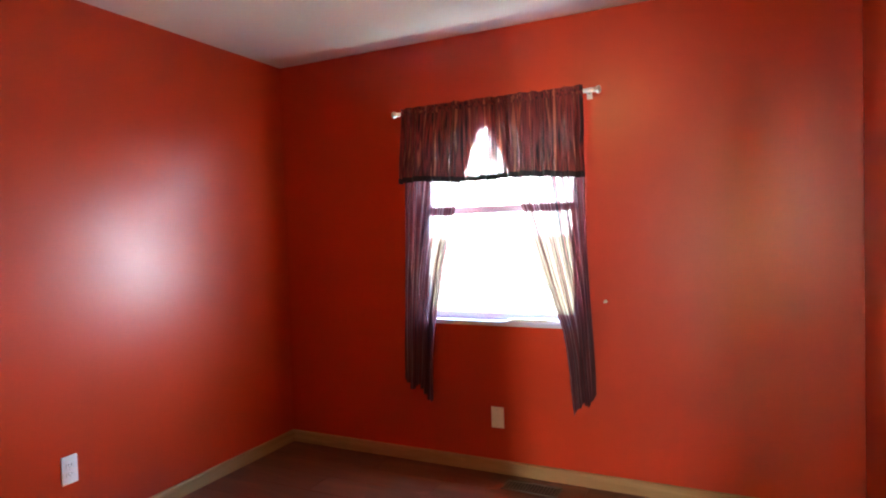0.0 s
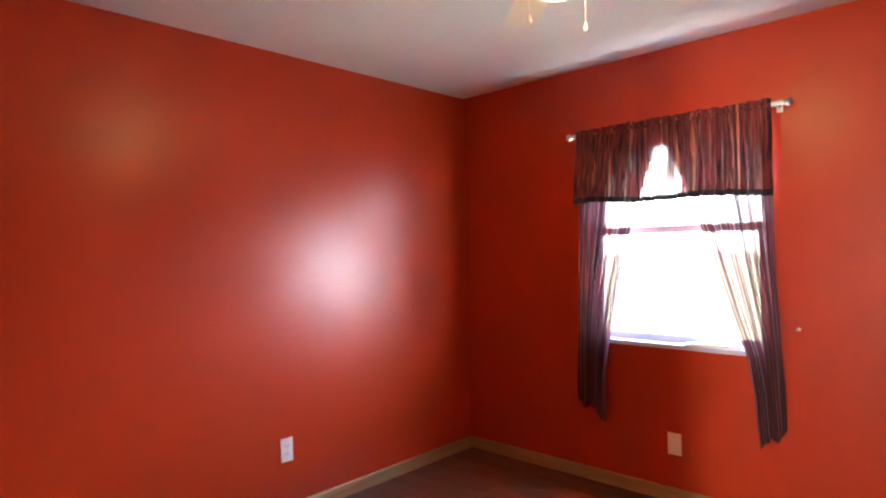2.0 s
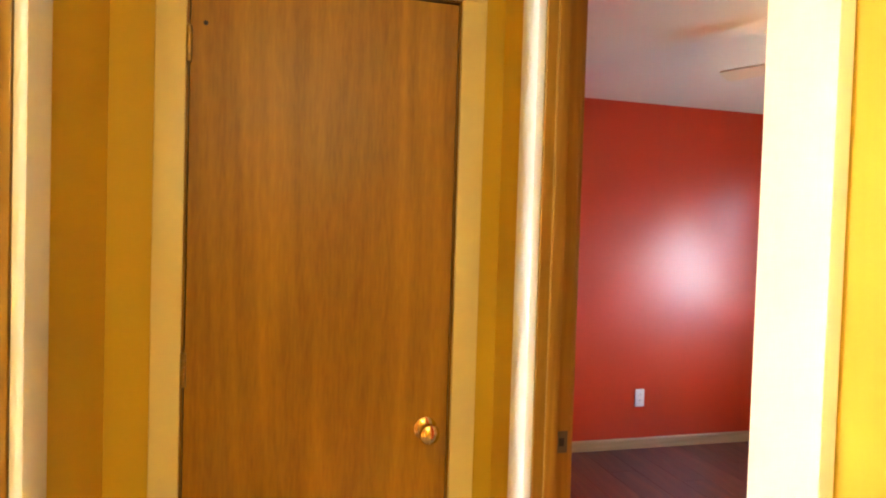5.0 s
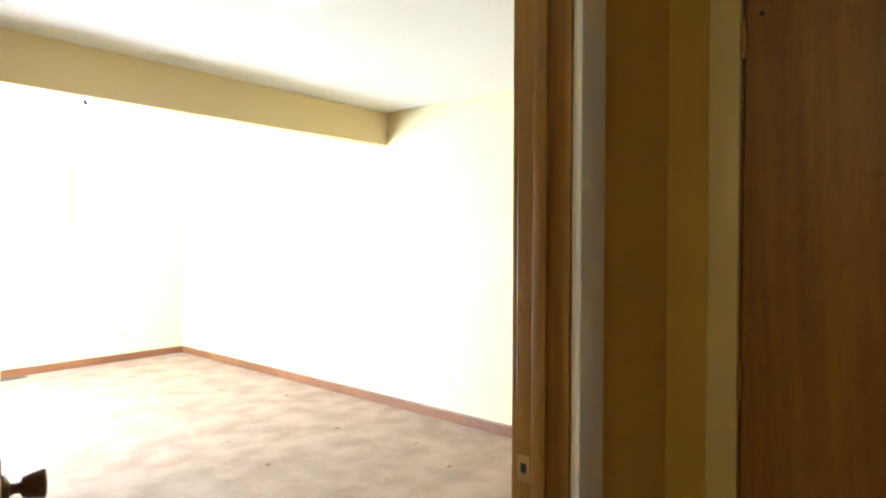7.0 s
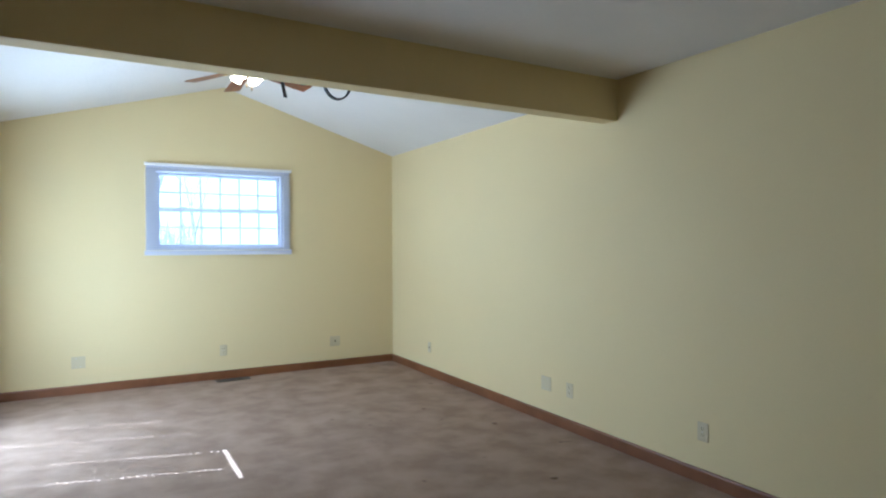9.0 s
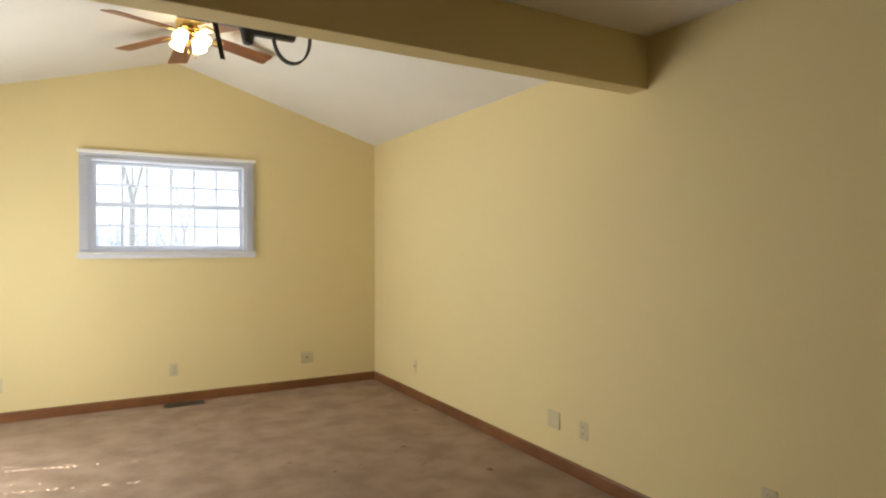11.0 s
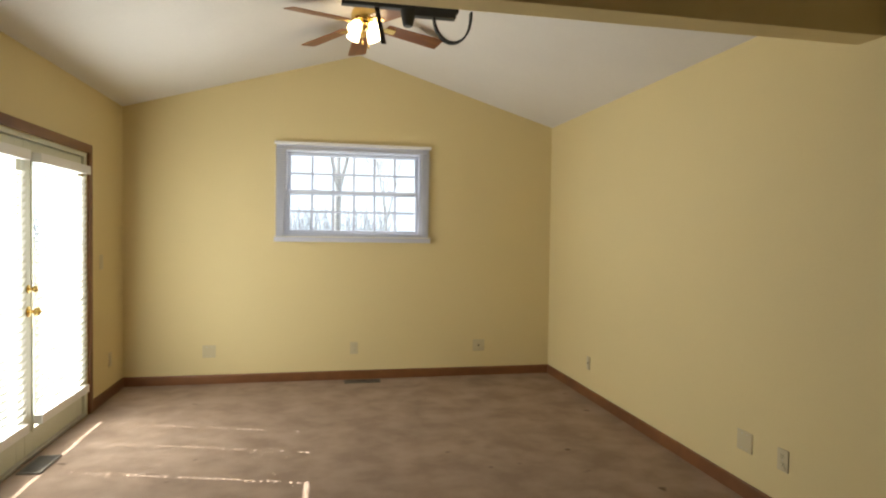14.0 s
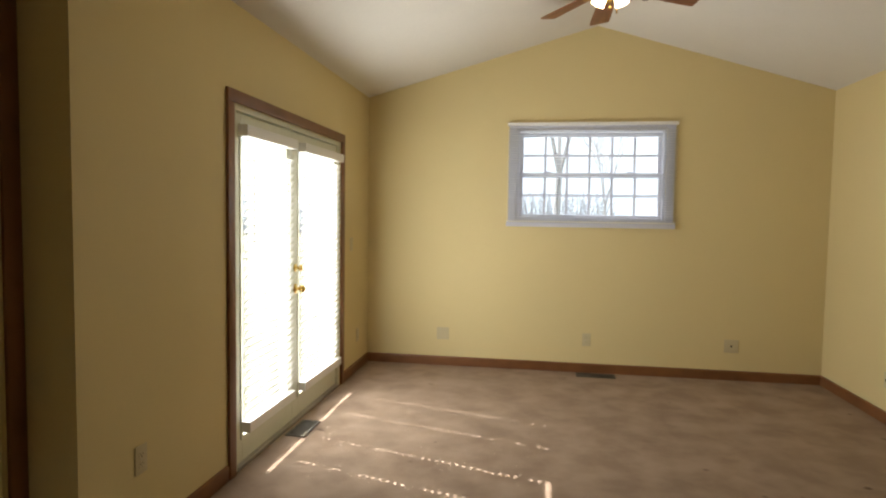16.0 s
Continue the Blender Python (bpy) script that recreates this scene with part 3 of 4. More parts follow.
for p, q in (((-0.1, CD0 - 0.02, 0), (0, CD0, DH)), ((-0.1, CD1, 0), (0, CD1 + 0.02, DH)), ((-0.1, CD0 - 0.02, DH), (0, CD1 + 0.02, DH + 0.02))):
    bm = bmesh.new()
    box(bm, p, q)
    part("jamb_side", bm, JAMB, jb)
# bedroom door, open into the bedroom against its high-x jamb
bed_door = slab_door("bedroom_door", "open flush oak veneer door with a dark flared knob", 0.80, 2.115, 0.035, OAK, (-1, 1), pose(BD1 - 0.012, YB0 - 0.004, 0.012, 0, 0, -103.2), BRONZE, 0.955, FLARED)
for hz in (0.25, 1.03, 1.80):
    hinge(bed_door, Matrix.Translation((0.0, 0.0235, hz)), BRASS)
# door in the bedroom's side doorway, shut
slab_door("side_door", "closed pale painted door beside the beam", 0.78, 2.115, 0.035, CREAM, (1,), pose(XE2 + 0.03, -3.107, 0.01, 0, 0, 90), BRASS)


# ---------------------------------------------------------------- outlets, switches and vents
def outlet(name, m, w, h, mat, kind, label):
    """A wall plate facing local +y, its centre at the origin."""
    bm = bmesh.new()
    box(bm, (-w / 2, 0.0005, -h / 2), (w / 2, 0.0065, h / 2), 0.003)
    ob = tagged(part(name, bm, mat, None, "", True, m), label, "wall outlet")
    if kind == "duplex":
        for z in (-0.0195, 0.0195):
            bm = bmesh.new()
            box(bm, (-0.0165, 0.006, z - 0.0135), (0.0165, 0.0082, z + 0.0135), 0.002)
            face = part("socket_face", bm, mat, ob)
            for x in (-0.0065, 0.0065):
                bm = bmesh.new()
                box(bm, (x - 0.0012, 0.008, z - 0.001), (x + 0.0012, 0.0086, z + 0.008))
                part("socket_slot", bm, BLACK, face)
            bm = bmesh.new()
            box(bm, (-0.002, 0.008, z - 0.009), (0.002, 0.0086, z - 0.005))
            part("ground_hole", bm, BLACK, face)
    elif kind == "jack":
        bm = bmesh.new()
        box(bm, (-0.008, 0.006, -0.008), (0.008, 0.0095, 0.008), 0.001)
        part("jack", bm, DARK, ob)
    else:
        for x in ((-0.018, 0.018) if w > 0.1 else (0.0,)):
            for s in (-1, 1):
                bm = bmesh.new()
                tube(bm, (x, 0.006, s * h * 0.36), (x, 0.0075, s * h * 0.36), 0.0032, segments=10)
                part("screw", bm, STEEL, ob)
    if kind == "duplex":
        bm = bmesh.new()
        tube(bm, (0, 0.006, 0), (0, 0.0075, 0), 0.003, segments=10)
        part("screw", bm, STEEL, ob)
    return ob


to_east, to_south, to_north, to_west = -90, 180, 0, 90
outlet("wall_outlet", pose(XR, 2.879, 0.362, 0, 0, to_east), 0.072, 0.125, PLATE_W, "duplex", "white duplex outlet on the red wall")
outlet("blank_plate", pose(-0.669, YR, 0.313, 0, 0, to_south), 0.074, 0.118, PLATE_C, "blank", "ivory blank wall plate under the curtained window")
for y, w, kind, nm, lab in ((-3.952, 0.118, "blank", "blank_plate", "wide ivory blank plate low on the yellow wall"), (-3.674, 0.072, "duplex", "wall_outlet", "ivory duplex outlet low on the yellow wall"), (-5.93, 0.060, "jack", "cable_plate", "narrow ivory cable jack plate near the corner"), (-2.509, 0.072, "duplex", "wall_outlet", "ivory duplex outlet low on the long wall")):
    outlet(nm, pose(XW, y, 0.306, 0, 0, to_east), w, 0.112, PLATE_I, kind, lab)
for x, w, kind, nm, lab in ((1.207, 0.116, "blank", "blank_plate", "square ivory blank plate on the window wall"), (-0.114, 0.074, "duplex", "wall_outlet", "ivory duplex outlet centred under the window"), (-1.354, 0.120, "jack", "cable_plate", "square ivory jack plate near the corner")):
    outlet(nm, pose(x, YB, 0.301, 0, 0, to_north), w, 0.115, PLATE_I, kind, lab)
outlet("wall_outlet", pose(XE, -3.546, 0.40, 0, 0, to_west), 0.074, 0.118, PLATE_I, "duplex", "ivory duplex outlet beside the french doors")
outlet("switch_plate", pose(XE, -6.355, 1.149, 0, 0, to_west), 0.074, 0.118, PLATE_I, "blank", "ivory switch plate beside the french doors")
outlet("wall_outlet", pose(XE, -6.553, 0.32, 0, 0, to_west), 0.074, 0.118, PLATE_I, "duplex", "ivory duplex outlet near the corner")


def floor_vent(name, x, y, lx, ly, mat, label):
    """A floor register: frame and slats running along the short way."""
    root = thing(name, label, "floor vent", pose(x, y, 0.003))
    bm = bmesh.new()
    e = 0.014
    for a, b in (((-lx / 2, -ly / 2), (lx / 2, -ly / 2 + e)), ((-lx / 2, ly / 2 - e), (lx / 2, ly / 2)), ((-lx / 2, -ly / 2 + e), (-lx / 2 + e, ly / 2 - e)), ((lx / 2 - e, -ly / 2 + e), (lx / 2, ly / 2 - e))):
        box(bm, (*a, 0), (*b, 0.006), 0.001)
    part("vent_frame", bm, mat, root)
    bm = bmesh.new()
    box(bm, (-lx / 2 + e, -ly / 2 + e, 0.0), (lx / 2 - e, ly / 2 - e, 0.001))
    part("duct_opening", bm, BLACK, root)
    long_x = lx > ly
    n = 16
    bm = bmesh.new()
    if long_x:
        box(bm, (-0.004, -ly / 2 + e, 0.0015), (0.004, ly / 2 - e, 0.0045))
    else:
        box(bm, (-lx / 2 + e, -0.004, 0.0015), (lx / 2 - e, 0.004, 0.0045))
    me = mesh_of("vent_slat", bm, mat)
    span = (lx if long_x else ly) - 2 * e
    for i in range(n):
        ob = new("vent_slat", me)
        ob.parent = root
        d = -span / 2 + span * (i + 0.5) / n
        ob.location = (d, 0, 0) if long_x else (0, d, 0)
    return root


floor_vent("floor_vent", 1.840, -5.04, 0.13, 0.29, VENT, "dark green-brown floor register in front of the french doors")
floor_vent("floor_vent", -0.190, YB + 0.12, 0.34, 0.12, VENT, "brown floor register under the bedroom window")
floor_vent("floor_vent", -0.44, YR - 0.14, 0.30, 0.12, VENT, "brown floor register under the curtained window")


# ---------------------------------------------------------------- windows
def sash(name, parent, x0, x1, z0, z1, y, cols, rows, rail=0.042, depth=0.034, bars=True):
    """One sash in the plane y: four rails, the grille between the panes and a pane of glass."""
    holder = new(name)
    holder.parent = parent
    for nm, a, b in (("sash_rail", (x0, z0), (x1, z0 + rail)), ("sash_rail", (x0, z1 - rail), (x1, z1)), ("sash_stile", (x0, z0 + rail), (x0 + rail, z1 - rail)), ("sash_stile", (x1 - rail, z0 + rail), (x1, z1 - rail))):
        bm = bmesh.new()
        box(bm, (a[0], y - depth / 2, a[1]), (b[0], y + depth / 2, b[1]), 0.004)
        part(nm, bm, WINDOW, holder)
    gx0, gx1, gz0, gz1 = x0 + rail, x1 - rail, z0 + rail, z1 - rail
    if bars:
        for i in range(1, cols):
            bm = bmesh.new()
            x = gx0 + (gx1 - gx0) * i / cols
            box(bm, (x - 0.011, y - 0.005, gz0), (x + 0.011, y + 0.005, gz1))
            part("muntin", bm, WINDOW, holder)
        for j in range(1, rows):
            bm = bmesh.new()
            z = gz0 + (gz1 - gz0) * j / rows
            box(bm, (gx0, y - 0.0042, z - 0.011), (gx1, y + 0.0042, z + 0.011))
            part("muntin", bm, WINDOW, holder)
    bm = bmesh.new()
    box(bm, (gx0, y - 0.011, gz0), (gx1, y - 0.008, gz1))
    pane = part("pane", bm, GLASS, holder)
    pane.visible_shadow = False
    return holder


# red room window
w1 = thing("window_1", "white double-hung window behind red curtains", "window", None, "", "structure")
x0, x1, z0, z1 = RW
for nm, a, b in (("window_frame", (x0, YR + 0.05, z0), (x0 + 0.03, YR + 0.155, z1)), ("window_frame", (x1 - 0.03, YR + 0.05, z0), (x1, YR + 0.155, z1)), ("window_frame", (x0 + 0.03, YR + 0.05, z1 - 0.03), (x1 - 0.03, YR + 0.155, z1)), ("window_sill", (x0 - 0.0, YR - 0.012, z0 - 0.02), (x1 + 0.0, YR + 0.155, z0 + 0.004))):
    bm = bmesh.new()
    box(bm, a, b, 0.002)
    part(nm, bm, WINDOW, w1)
sash("lower_sash", w1, x0 + 0.03, x1 - 0.03, z0 + 0.004, 1.495, YR + 0.085, 1, 1, bars=False)
sash("upper_sash", w1, x0 + 0.03, x1 - 0.03, 1.45, z1 - 0.03, YR + 0.125, 1, 1, bars=False)
# papers on its sill
papers = thing("paper_stack", "few loose white and pink papers on the window sill", "papers", pose(-0.46, YR + 0.022, z0 + 0.004))
for i, (dx, dy, a, w, d) in enumerate(((0, 0, 2, 0.30, 0.055), (0.02, 0.004, -3, 0.27, 0.05), (-0.03, -0.002, 5, 0.22, 0.05), (0.01, 0.002, -1, 0.25, 0.045))):
    bm = bmesh.new()
    box(bm, (-w / 2, -d / 2, 0), (w / 2, d / 2, 0.004), 0.0008)
    part("paper", bm, (WHITE, PLATE_W, CREAM, WHITE)[i], papers, m=pose(dx, dy, i * 0.0046, 0, 0, a * 0.6))

# bedroom window
w2 = thing("window_2", "white double-hung window with a grille of small panes", "window", None, "", "structure")
x0, x1, z0, z1 = BW
for nm, a, b in (("window_frame", (x0, YB - 0.155, z0), (x0 + 0.025, YB - 0.0, z1)), ("window_frame", (x1 - 0.025, YB - 0.155, z0), (x1, YB - 0.0, z1)), ("window_frame", (x0 + 0.025, YB - 0.155, z1 - 0.03), (x1 - 0.025, YB - 0.0, z1)), ("window_frame", (x0 + 0.025, YB - 0.155, z0), (x1 - 0.025, YB - 0.0, z0 + 0.025)),
                 ("window_casing", (x0 - 0.07, YB + 0.001, z0 - 0.012), (x0 - 0.001, YB + 0.016, z1 + 0.04)), ("window_casing", (x1 + 0.001, YB + 0.001, z0 - 0.012), (x1 + 0.07, YB + 0.016, z1 + 0.04)), ("window_casing", (x0, YB + 0.001, z1 + 0.001), (x1, YB + 0.016, z1 + 0.04)),
                 ("window_sill", (x0 - 0.085, YB + 0.001, z0 - 0.055), (x1 + 0.085, YB + 0.04, z0 - 0.014))):
    bm = bmesh.new()
    box(bm, a, b, 0.003)
    part(nm, bm, WINDOW, w2)
sash("lower_sash", w2, x0 + 0.025, x1 - 0.025, z0 + 0.025, 1.812, YB - 0.045, 6, 2, rail=0.034)
sash("upper_sash", w2, x0 + 0.025, x1 - 0.025, 1.768, z1 - 0.03, YB - 0.09, 6, 2, rail=0.036)
bm = bmesh.new()
for x in (-0.45, 0.26):
    box(bm, (x - 0.022, YB - 0.030, 1.812), (x + 0.022, YB - 0.055, 1.826), 0.003)
part("sash_lock", bm, WINDOW, w2)

# blind over the bedroom window, slats turned level
bl = thing("window_blind", "white mini blind with its slats turned open", "window blind")
bm = bmesh.new()
box(bm, (x0 - 0.085, YB + 0.017, z1 + 0.022), (x1 + 0.085, YB + 0.045, z1 + 0.050), 0.002)
part("head_rail", bm, WHITE, bl)
bm = bmesh.new()
box(bm, (x0 - 0.083, YB + 0.020, z0 - 0.012), (x1 + 0.083, YB + 0.043, z0 - 0.001), 0.002)
part("bottom_rail", bm, WHITE, bl)
bm = bmesh.new()
mid = (x0 + x1) / 2
half = (x1 - x0) / 2 + 0.083
rows = [[bm.verts.new((mid + s * half, YB + 0.031 + dy, dz)) for s in (-1, 1)] for dy, dz in ((-0.0125, -0.0012), (0, 0.0012), (0.0125, -0.0012))]
for a, b in zip(rows, rows[1:]):
    bm.faces.new((a[0], a[1], b[1], b[0]))
me = mesh_of("slat", bm, WHITE)
for i in range(38):
    ob = new("slat", me)
    ob.parent = bl
    ob.location = (0, 0, z0 + 0.012 + i * 0.0215)
for x in (x0 + 0.08, mid, x1 - 0.08):
    bm = bmesh.new()
    tube(bm, (x, YB + 0.031, z0 - 0.002), (x, YB + 0.031, z1 + 0.023), 0.0011, segments=6)
    part("ladder_cord", bm, WHITE, bl)


# ---------------------------------------------------------------- curtains of the red room
def cloth_sheet(name, nu, nv, place, mat, parent, label=""):
    """A gathered sheet: place(u, v) gives the point, u across and v down, both 0..1."""
    bm = bmesh.new()
    uv = bm.loops.layers.uv.new("UVMap")
    g = [[bm.verts.new(place(i / nu, j / nv)) for j in range(nv + 1)] for i in range(nu + 1)]
    for i in range(nu):
        for j in range(nv):
            f = bm.faces.new((g[i][j], g[i + 1][j], g[i + 1][j + 1], g[i][j + 1]))
            for lp, (a, b) in zip(f.loops, ((i, j), (i + 1, j), (i + 1, j + 1), (i, j + 1))):
                lp[uv].uv = (a / nu, b / nv)
    return part(name, bm, mat, parent, label, smooth=True)


ROD_Y, ROD_Z = YR - 0.072, 2.035
rod = thing("curtain_rod", "white metal curtain rod with a knob finial above the window", "curtain rod", pose(-0.648, ROD_Y, ROD_Z))
bm = bmesh.new()
tube(bm, (-0.560, 0, 0), (0.560, 0, 0), 0.011, segments=18)
part("rod", bm, WHITE, rod, smooth=True)
for s in (-1, 1):
    bm = bmesh.new()
    lathe(bm, [(0.011, 0), (0.014, 0.003), (0.011, 0.008), (0.017, 0.014), (0.020, 0.024), (0.015, 0.033), (0.0001, 0.037)], 18, Matrix.Translation((s * 0.560, 0, 0)) @ Matrix.Rotation(s * math.pi / 2, 4, "Y"))
    part("finial", bm, STEEL, rod, "worn metal finial", smooth=True)
    bm = bmesh.new()
    box(bm, (s * 0.525 - 0.006, 0.008, -0.01), (s * 0.525 + 0.006, 0.073, 0.004), 0.002)
    box(bm, (s * 0.525 - 0.014, 0.070, -0.03), (s * 0.525 + 0.014, 0.0745, 0.03), 0.002)
    part("bracket", bm, STEEL, rod)


hook = thing("tieback_hook", "small white metal tieback hook in the red wall", "hook", pose(-0.065, YR, 0.975))
bm = bmesh.new()
lathe(bm, [(0.0001, 0.0), (0.009, 0.001), (0.009, 0.004), (0.003, 0.006), (0.003, 0.026), (0.006, 0.029), (0.006, 0.032), (0.0001, 0.034)], 14, Matrix.Rotation(math.pi / 2, 4, "X"))
part("hook_post", bm, STEEL, hook, smooth=True)


def folds(u, count, seed, irregular=0.35):
    return math.sin(u * count * math.tau + irregular * 6 * noise.noise(Vector((u * 5, seed, 0)))) + 0.5 * noise.noise(Vector((u * 23, seed, 3)))


def valance_at(u, v):
    x = -1.172 + u * 1.036 + 0.010 * noise.noise(Vector((u * 9, v * 2, 4)))
    top = ROD_Z + 0.022 + 0.010 * noise.noise(Vector((u * 17, 0, 1)))
    low = 1.652 - 0.02 * u + 0.008 * math.sin(u * 11) + 0.006 * noise.noise(Vector((u * 20, 0, 7)))
    z = top + (low - top) * v
    amp = 0.009 + 0.012 * v
    return Vector((x - 0.022 * (v if u < 0.35 else -v * 0.2), ROD_Y - 0.022 - 0.012 * v + amp * folds(u, 17, 2.0), z))


val = thing("valance", "sheer burgundy striped valance with a dark hem", "curtain", None, "curtains of the red room")
cloth_sheet("valance_cloth", 170, 14, valance_at, VALANCE, val)
cloth_sheet("hem", 170, 3, lambda u, v: valance_at(u, 1.0) + Vector((0, -0.003, 0.012 - 0.030 * v)), material("dark_hem_cloth", (0.018, 0.008, 0.012), rough=0.85, vary=0.15, fine=200), val, "dark burgundy hem")
cloth_sheet("rod_pocket", 170, 4, lambda u, v: valance_at(u, 0.0) + Vector((0, -0.004, 0.004 - 0.045 * v)), VALANCE, val)


def panel(name, outer, inner, seed, label):
    """A curtain panel pulled aside: outer(v) and inner(v) give its edges' x, and z falls with v."""
    root = thing(name, label, "curtain", None, "curtains of the red room")

    def at(u, v):
        a, b = outer(v), inner(v)
        x = a + (b - a) * u
        bunch = min(1.0, 0.42 / max(abs(b - a), 0.05))
        z = 2.035 - v * (1.590 + 0.09 * (u - 0.5) * (1 if v > 0.9 else v))
        z += v ** 5 * (0.035 * noise.noise(Vector((u * 5, 2.0, seed))) + 0.020 * math.sin(u * 9 + seed))
        y = ROD_Y + 0.018 + (0.007 + 0.014 * min(v * 1.5, 1) * bunch) * folds(u, 8, seed) + 0.004 * noise.noise(Vector((u * 6, v * 5, seed)))
        return Vector((x + 0.012 * noise.noise(Vector((u * 3, v * 4, seed + 9))) * v, y, z))
    cloth_sheet("curtain_panel", 64, 44, at, SHEER, root)
    return root


def lerp_edge(points):
    def f(v):
        for (v0, x0), (v1, x1) in zip(points, points[1:]):
            if v <= v1:
                return x0 + (x1 - x0) * (v - v0) / (v1 - v0)
        return points[-1][1]
    return f


panel("curtain", lerp_edge([(0, -1.17), (0.5, -1.195), (1, -1.222)]), lerp_edge([(0, -0.665), (0.24, -0.815), (0.55, -0.955), (0.76, -1.018), (1.0, -1.040)]), 3.0, "sheer burgundy striped curtain pulled to the window's edge")
panel("curtain", lerp_edge([(0, -0.150), (0.5, -0.142), (0.8, -0.122), (1, -0.112)]), lerp_edge([(0, -0.710), (0.24, -0.545), (0.74, -0.275), (0.86, -0.245), (1.0, -0.225)]), 8.0, "sheer burgundy striped curtain gathered beside the window")


# ---------------------------------------------------------------- ceiling fans
def blade_mesh(r0, r1, w0, w1, mat):
    bm = bmesh.new()
    outline = []
    n = 8
    for i in range(n + 1):
        u = i / n
        outline.append((r0 + (r1 - r0) * u, (w0 + (w1 - w0) * u) / 2))
    corner = [(r1 + 0.018 * math.sin(a), (w1 / 2 - 0.018) + 0.018 * math.cos(a)) for a in (0.5, 1.0, 1.5)]
    side = outline[:-1] + [(r1, w1 / 2 - 0.002)] + corner
    ring = side + [(x, -y) for x, y in reversed(side)]
    for z in (-0.003, 0.003):
        f = [bm.verts.new((x, y, z)) for x, y in ring]
        bm.faces.new(f if z > 0 else f[::-1])
    bm.verts.ensure_lookup_table()
    k = len(ring)
    for i in range(k):
        j = (i + 1) % k
        bm.faces.new((bm.verts[i], bm.verts[j], bm.verts[k + j], bm.verts[k + i]))
    return mesh_of("fan_blade", bm, mat)


def arm_mesh(r0, r1, mat):
    bm = bmesh.new()
    box(bm, (r0, -0.012, -0.012), (r1, 0.012, -0.006), 0.002)
    box(bm, (r1 - 0.03, -0.032, -0.011), (r1 + 0.05, 0.032, -0.0065), 0.003)
    return mesh_of("blade_arm", bm, mat)


def fan_body(root, motor_z, top_z, mat):
    bm = bmesh.new()
    lathe(bm, [(0.0001, top_z), (0.062, top_z), (0.066, top_z - 0.01), (0.058, top_z - 0.035), (0.030, top_z - 0.05), (0.0001, top_z - 0.05)])
    part("canopy", bm, mat, root, smooth=True)
    if top_z - motor_z > 0.16:
        bm = bmesh.new()
        tube(bm, (0, 0, motor_z + 0.08), (0, 0, top_z - 0.045), 0.011, segments=14)
        part("down_rod", bm, mat, root, smooth=True)
    bm = bmesh.new()
    lathe(bm, [(0.0001, motor_z + 0.085), (0.045, motor_z + 0.083), (0.085, motor_z + 0.065), (0.098, motor_z + 0.035), (0.098, motor_z + 0.0), (0.085, motor_z - 0.022), (0.055, motor_z - 0.032), (0.0001, motor_z - 0.034)])
    part("motor_housing", bm, mat, root, smooth=True)


def chain(root, x, y, z0, z1, mat, pull):
    bm = bmesh.new()
    n = max(4, int((z0 - z1) / 0.006))
    for i in range(n):
        bmesh.ops.create_icosphere(bm, subdivisions=1, radius=0.0019, matrix=Matrix.Translation((x, y, z0 + (z1 - z0) * i / n)))
    part("pull_chain", bm, mat, root)
    bm = bmesh.new()
    lathe(bm, [(0.0001, z1 + 0.002), (0.003, z1), (0.0065, z1 - 0.018), (0.006, z1 - 0.026), (0.0001, z1 - 0.03)], 12, Matrix.Translation((x, y, 0)))
    part("chain_pull", bm, pull, root, smooth=True)


# red room fan
HUB1 = (-0.320, 2.740)
fan1 = thing("ceiling_fan", "white ceiling fan with pale blades and a lit globe", "ceiling fan", pose(*HUB1, 0), "ceiling fans")
fan_body(fan1, 2.315, HR, WHITE)
bm_me, am = blade_mesh(0.15, 0.590, 0.105, 0.125, BLADE_W), arm_mesh(0.07, 0.16, WHITE)
for a in (65, 137, 209, 281, 353):
    for nm, me in (("fan_blade", bm_me), ("blade_arm", am)):
        ob = new(nm, me)
        ob.parent = fan1
        ob.matrix_basis = pose(0, 0, 2.285, 0, 0, a) @ pose(0, 0, 0, 9, 0, 0)
bm = bmesh.new()
lathe(bm, [(0.0001, 2.288), (0.05, 2.286), (0.06, 2.27), (0.05, 2.258), (0.0001, 2.257)])
part("light_fitter", bm, BRASS, fan1, smooth=True)
bm = bmesh.new()
lathe(bm, [(0.045, 2.258), (0.066, 2.245), (0.083, 2.215), (0.078, 2.180), (0.055, 2.157), (0.025, 2.148), (0.0001, 2.146)])
part("light_globe", bm, SHADE_R, fan1, "lit frosted glass globe", smooth=True)
chain(fan1, -0.045, -0.085, 2.27, 2.085, WHITE, WHITE)
chain(fan1, 0.045, 0.085, 2.27, 2.080, WHITE, WHITE)

# bedroom fan
HUB2 = (-0.095, -5.500)
fan2 = thing("ceiling_fan", "brass ceiling fan with reddish wood blades and lit tulip shades", "ceiling fan", pose(*HUB2, 0.095), "ceiling fans")
fan_body(fan2, 2.868, ZRIDGE - 0.105, BRASS)
bm_me, am = blade_mesh(0.17, 0.600, 0.120, 0.150, BLADE_R), arm_mesh(0.08, 0.19, BRASS)
for a in (33, 115, 198, 272, 312):
    for nm, me in (("fan_blade", bm_me), ("blade_arm", am)):
        ob = new(nm, me)
        ob.parent = fan2
        ob.matrix_basis = pose(0, 0, 2.838, 0, 0, a) @ pose(0, 0, 0, -11, 5, 0)
bm = bmesh.new()
lathe(bm, [(0.0001, 2.840), (0.04, 2.838), (0.050, 2.826), (0.042, 2.812), (0.02, 2.800), (0.008, 2.788), (0.0001, 2.785)])
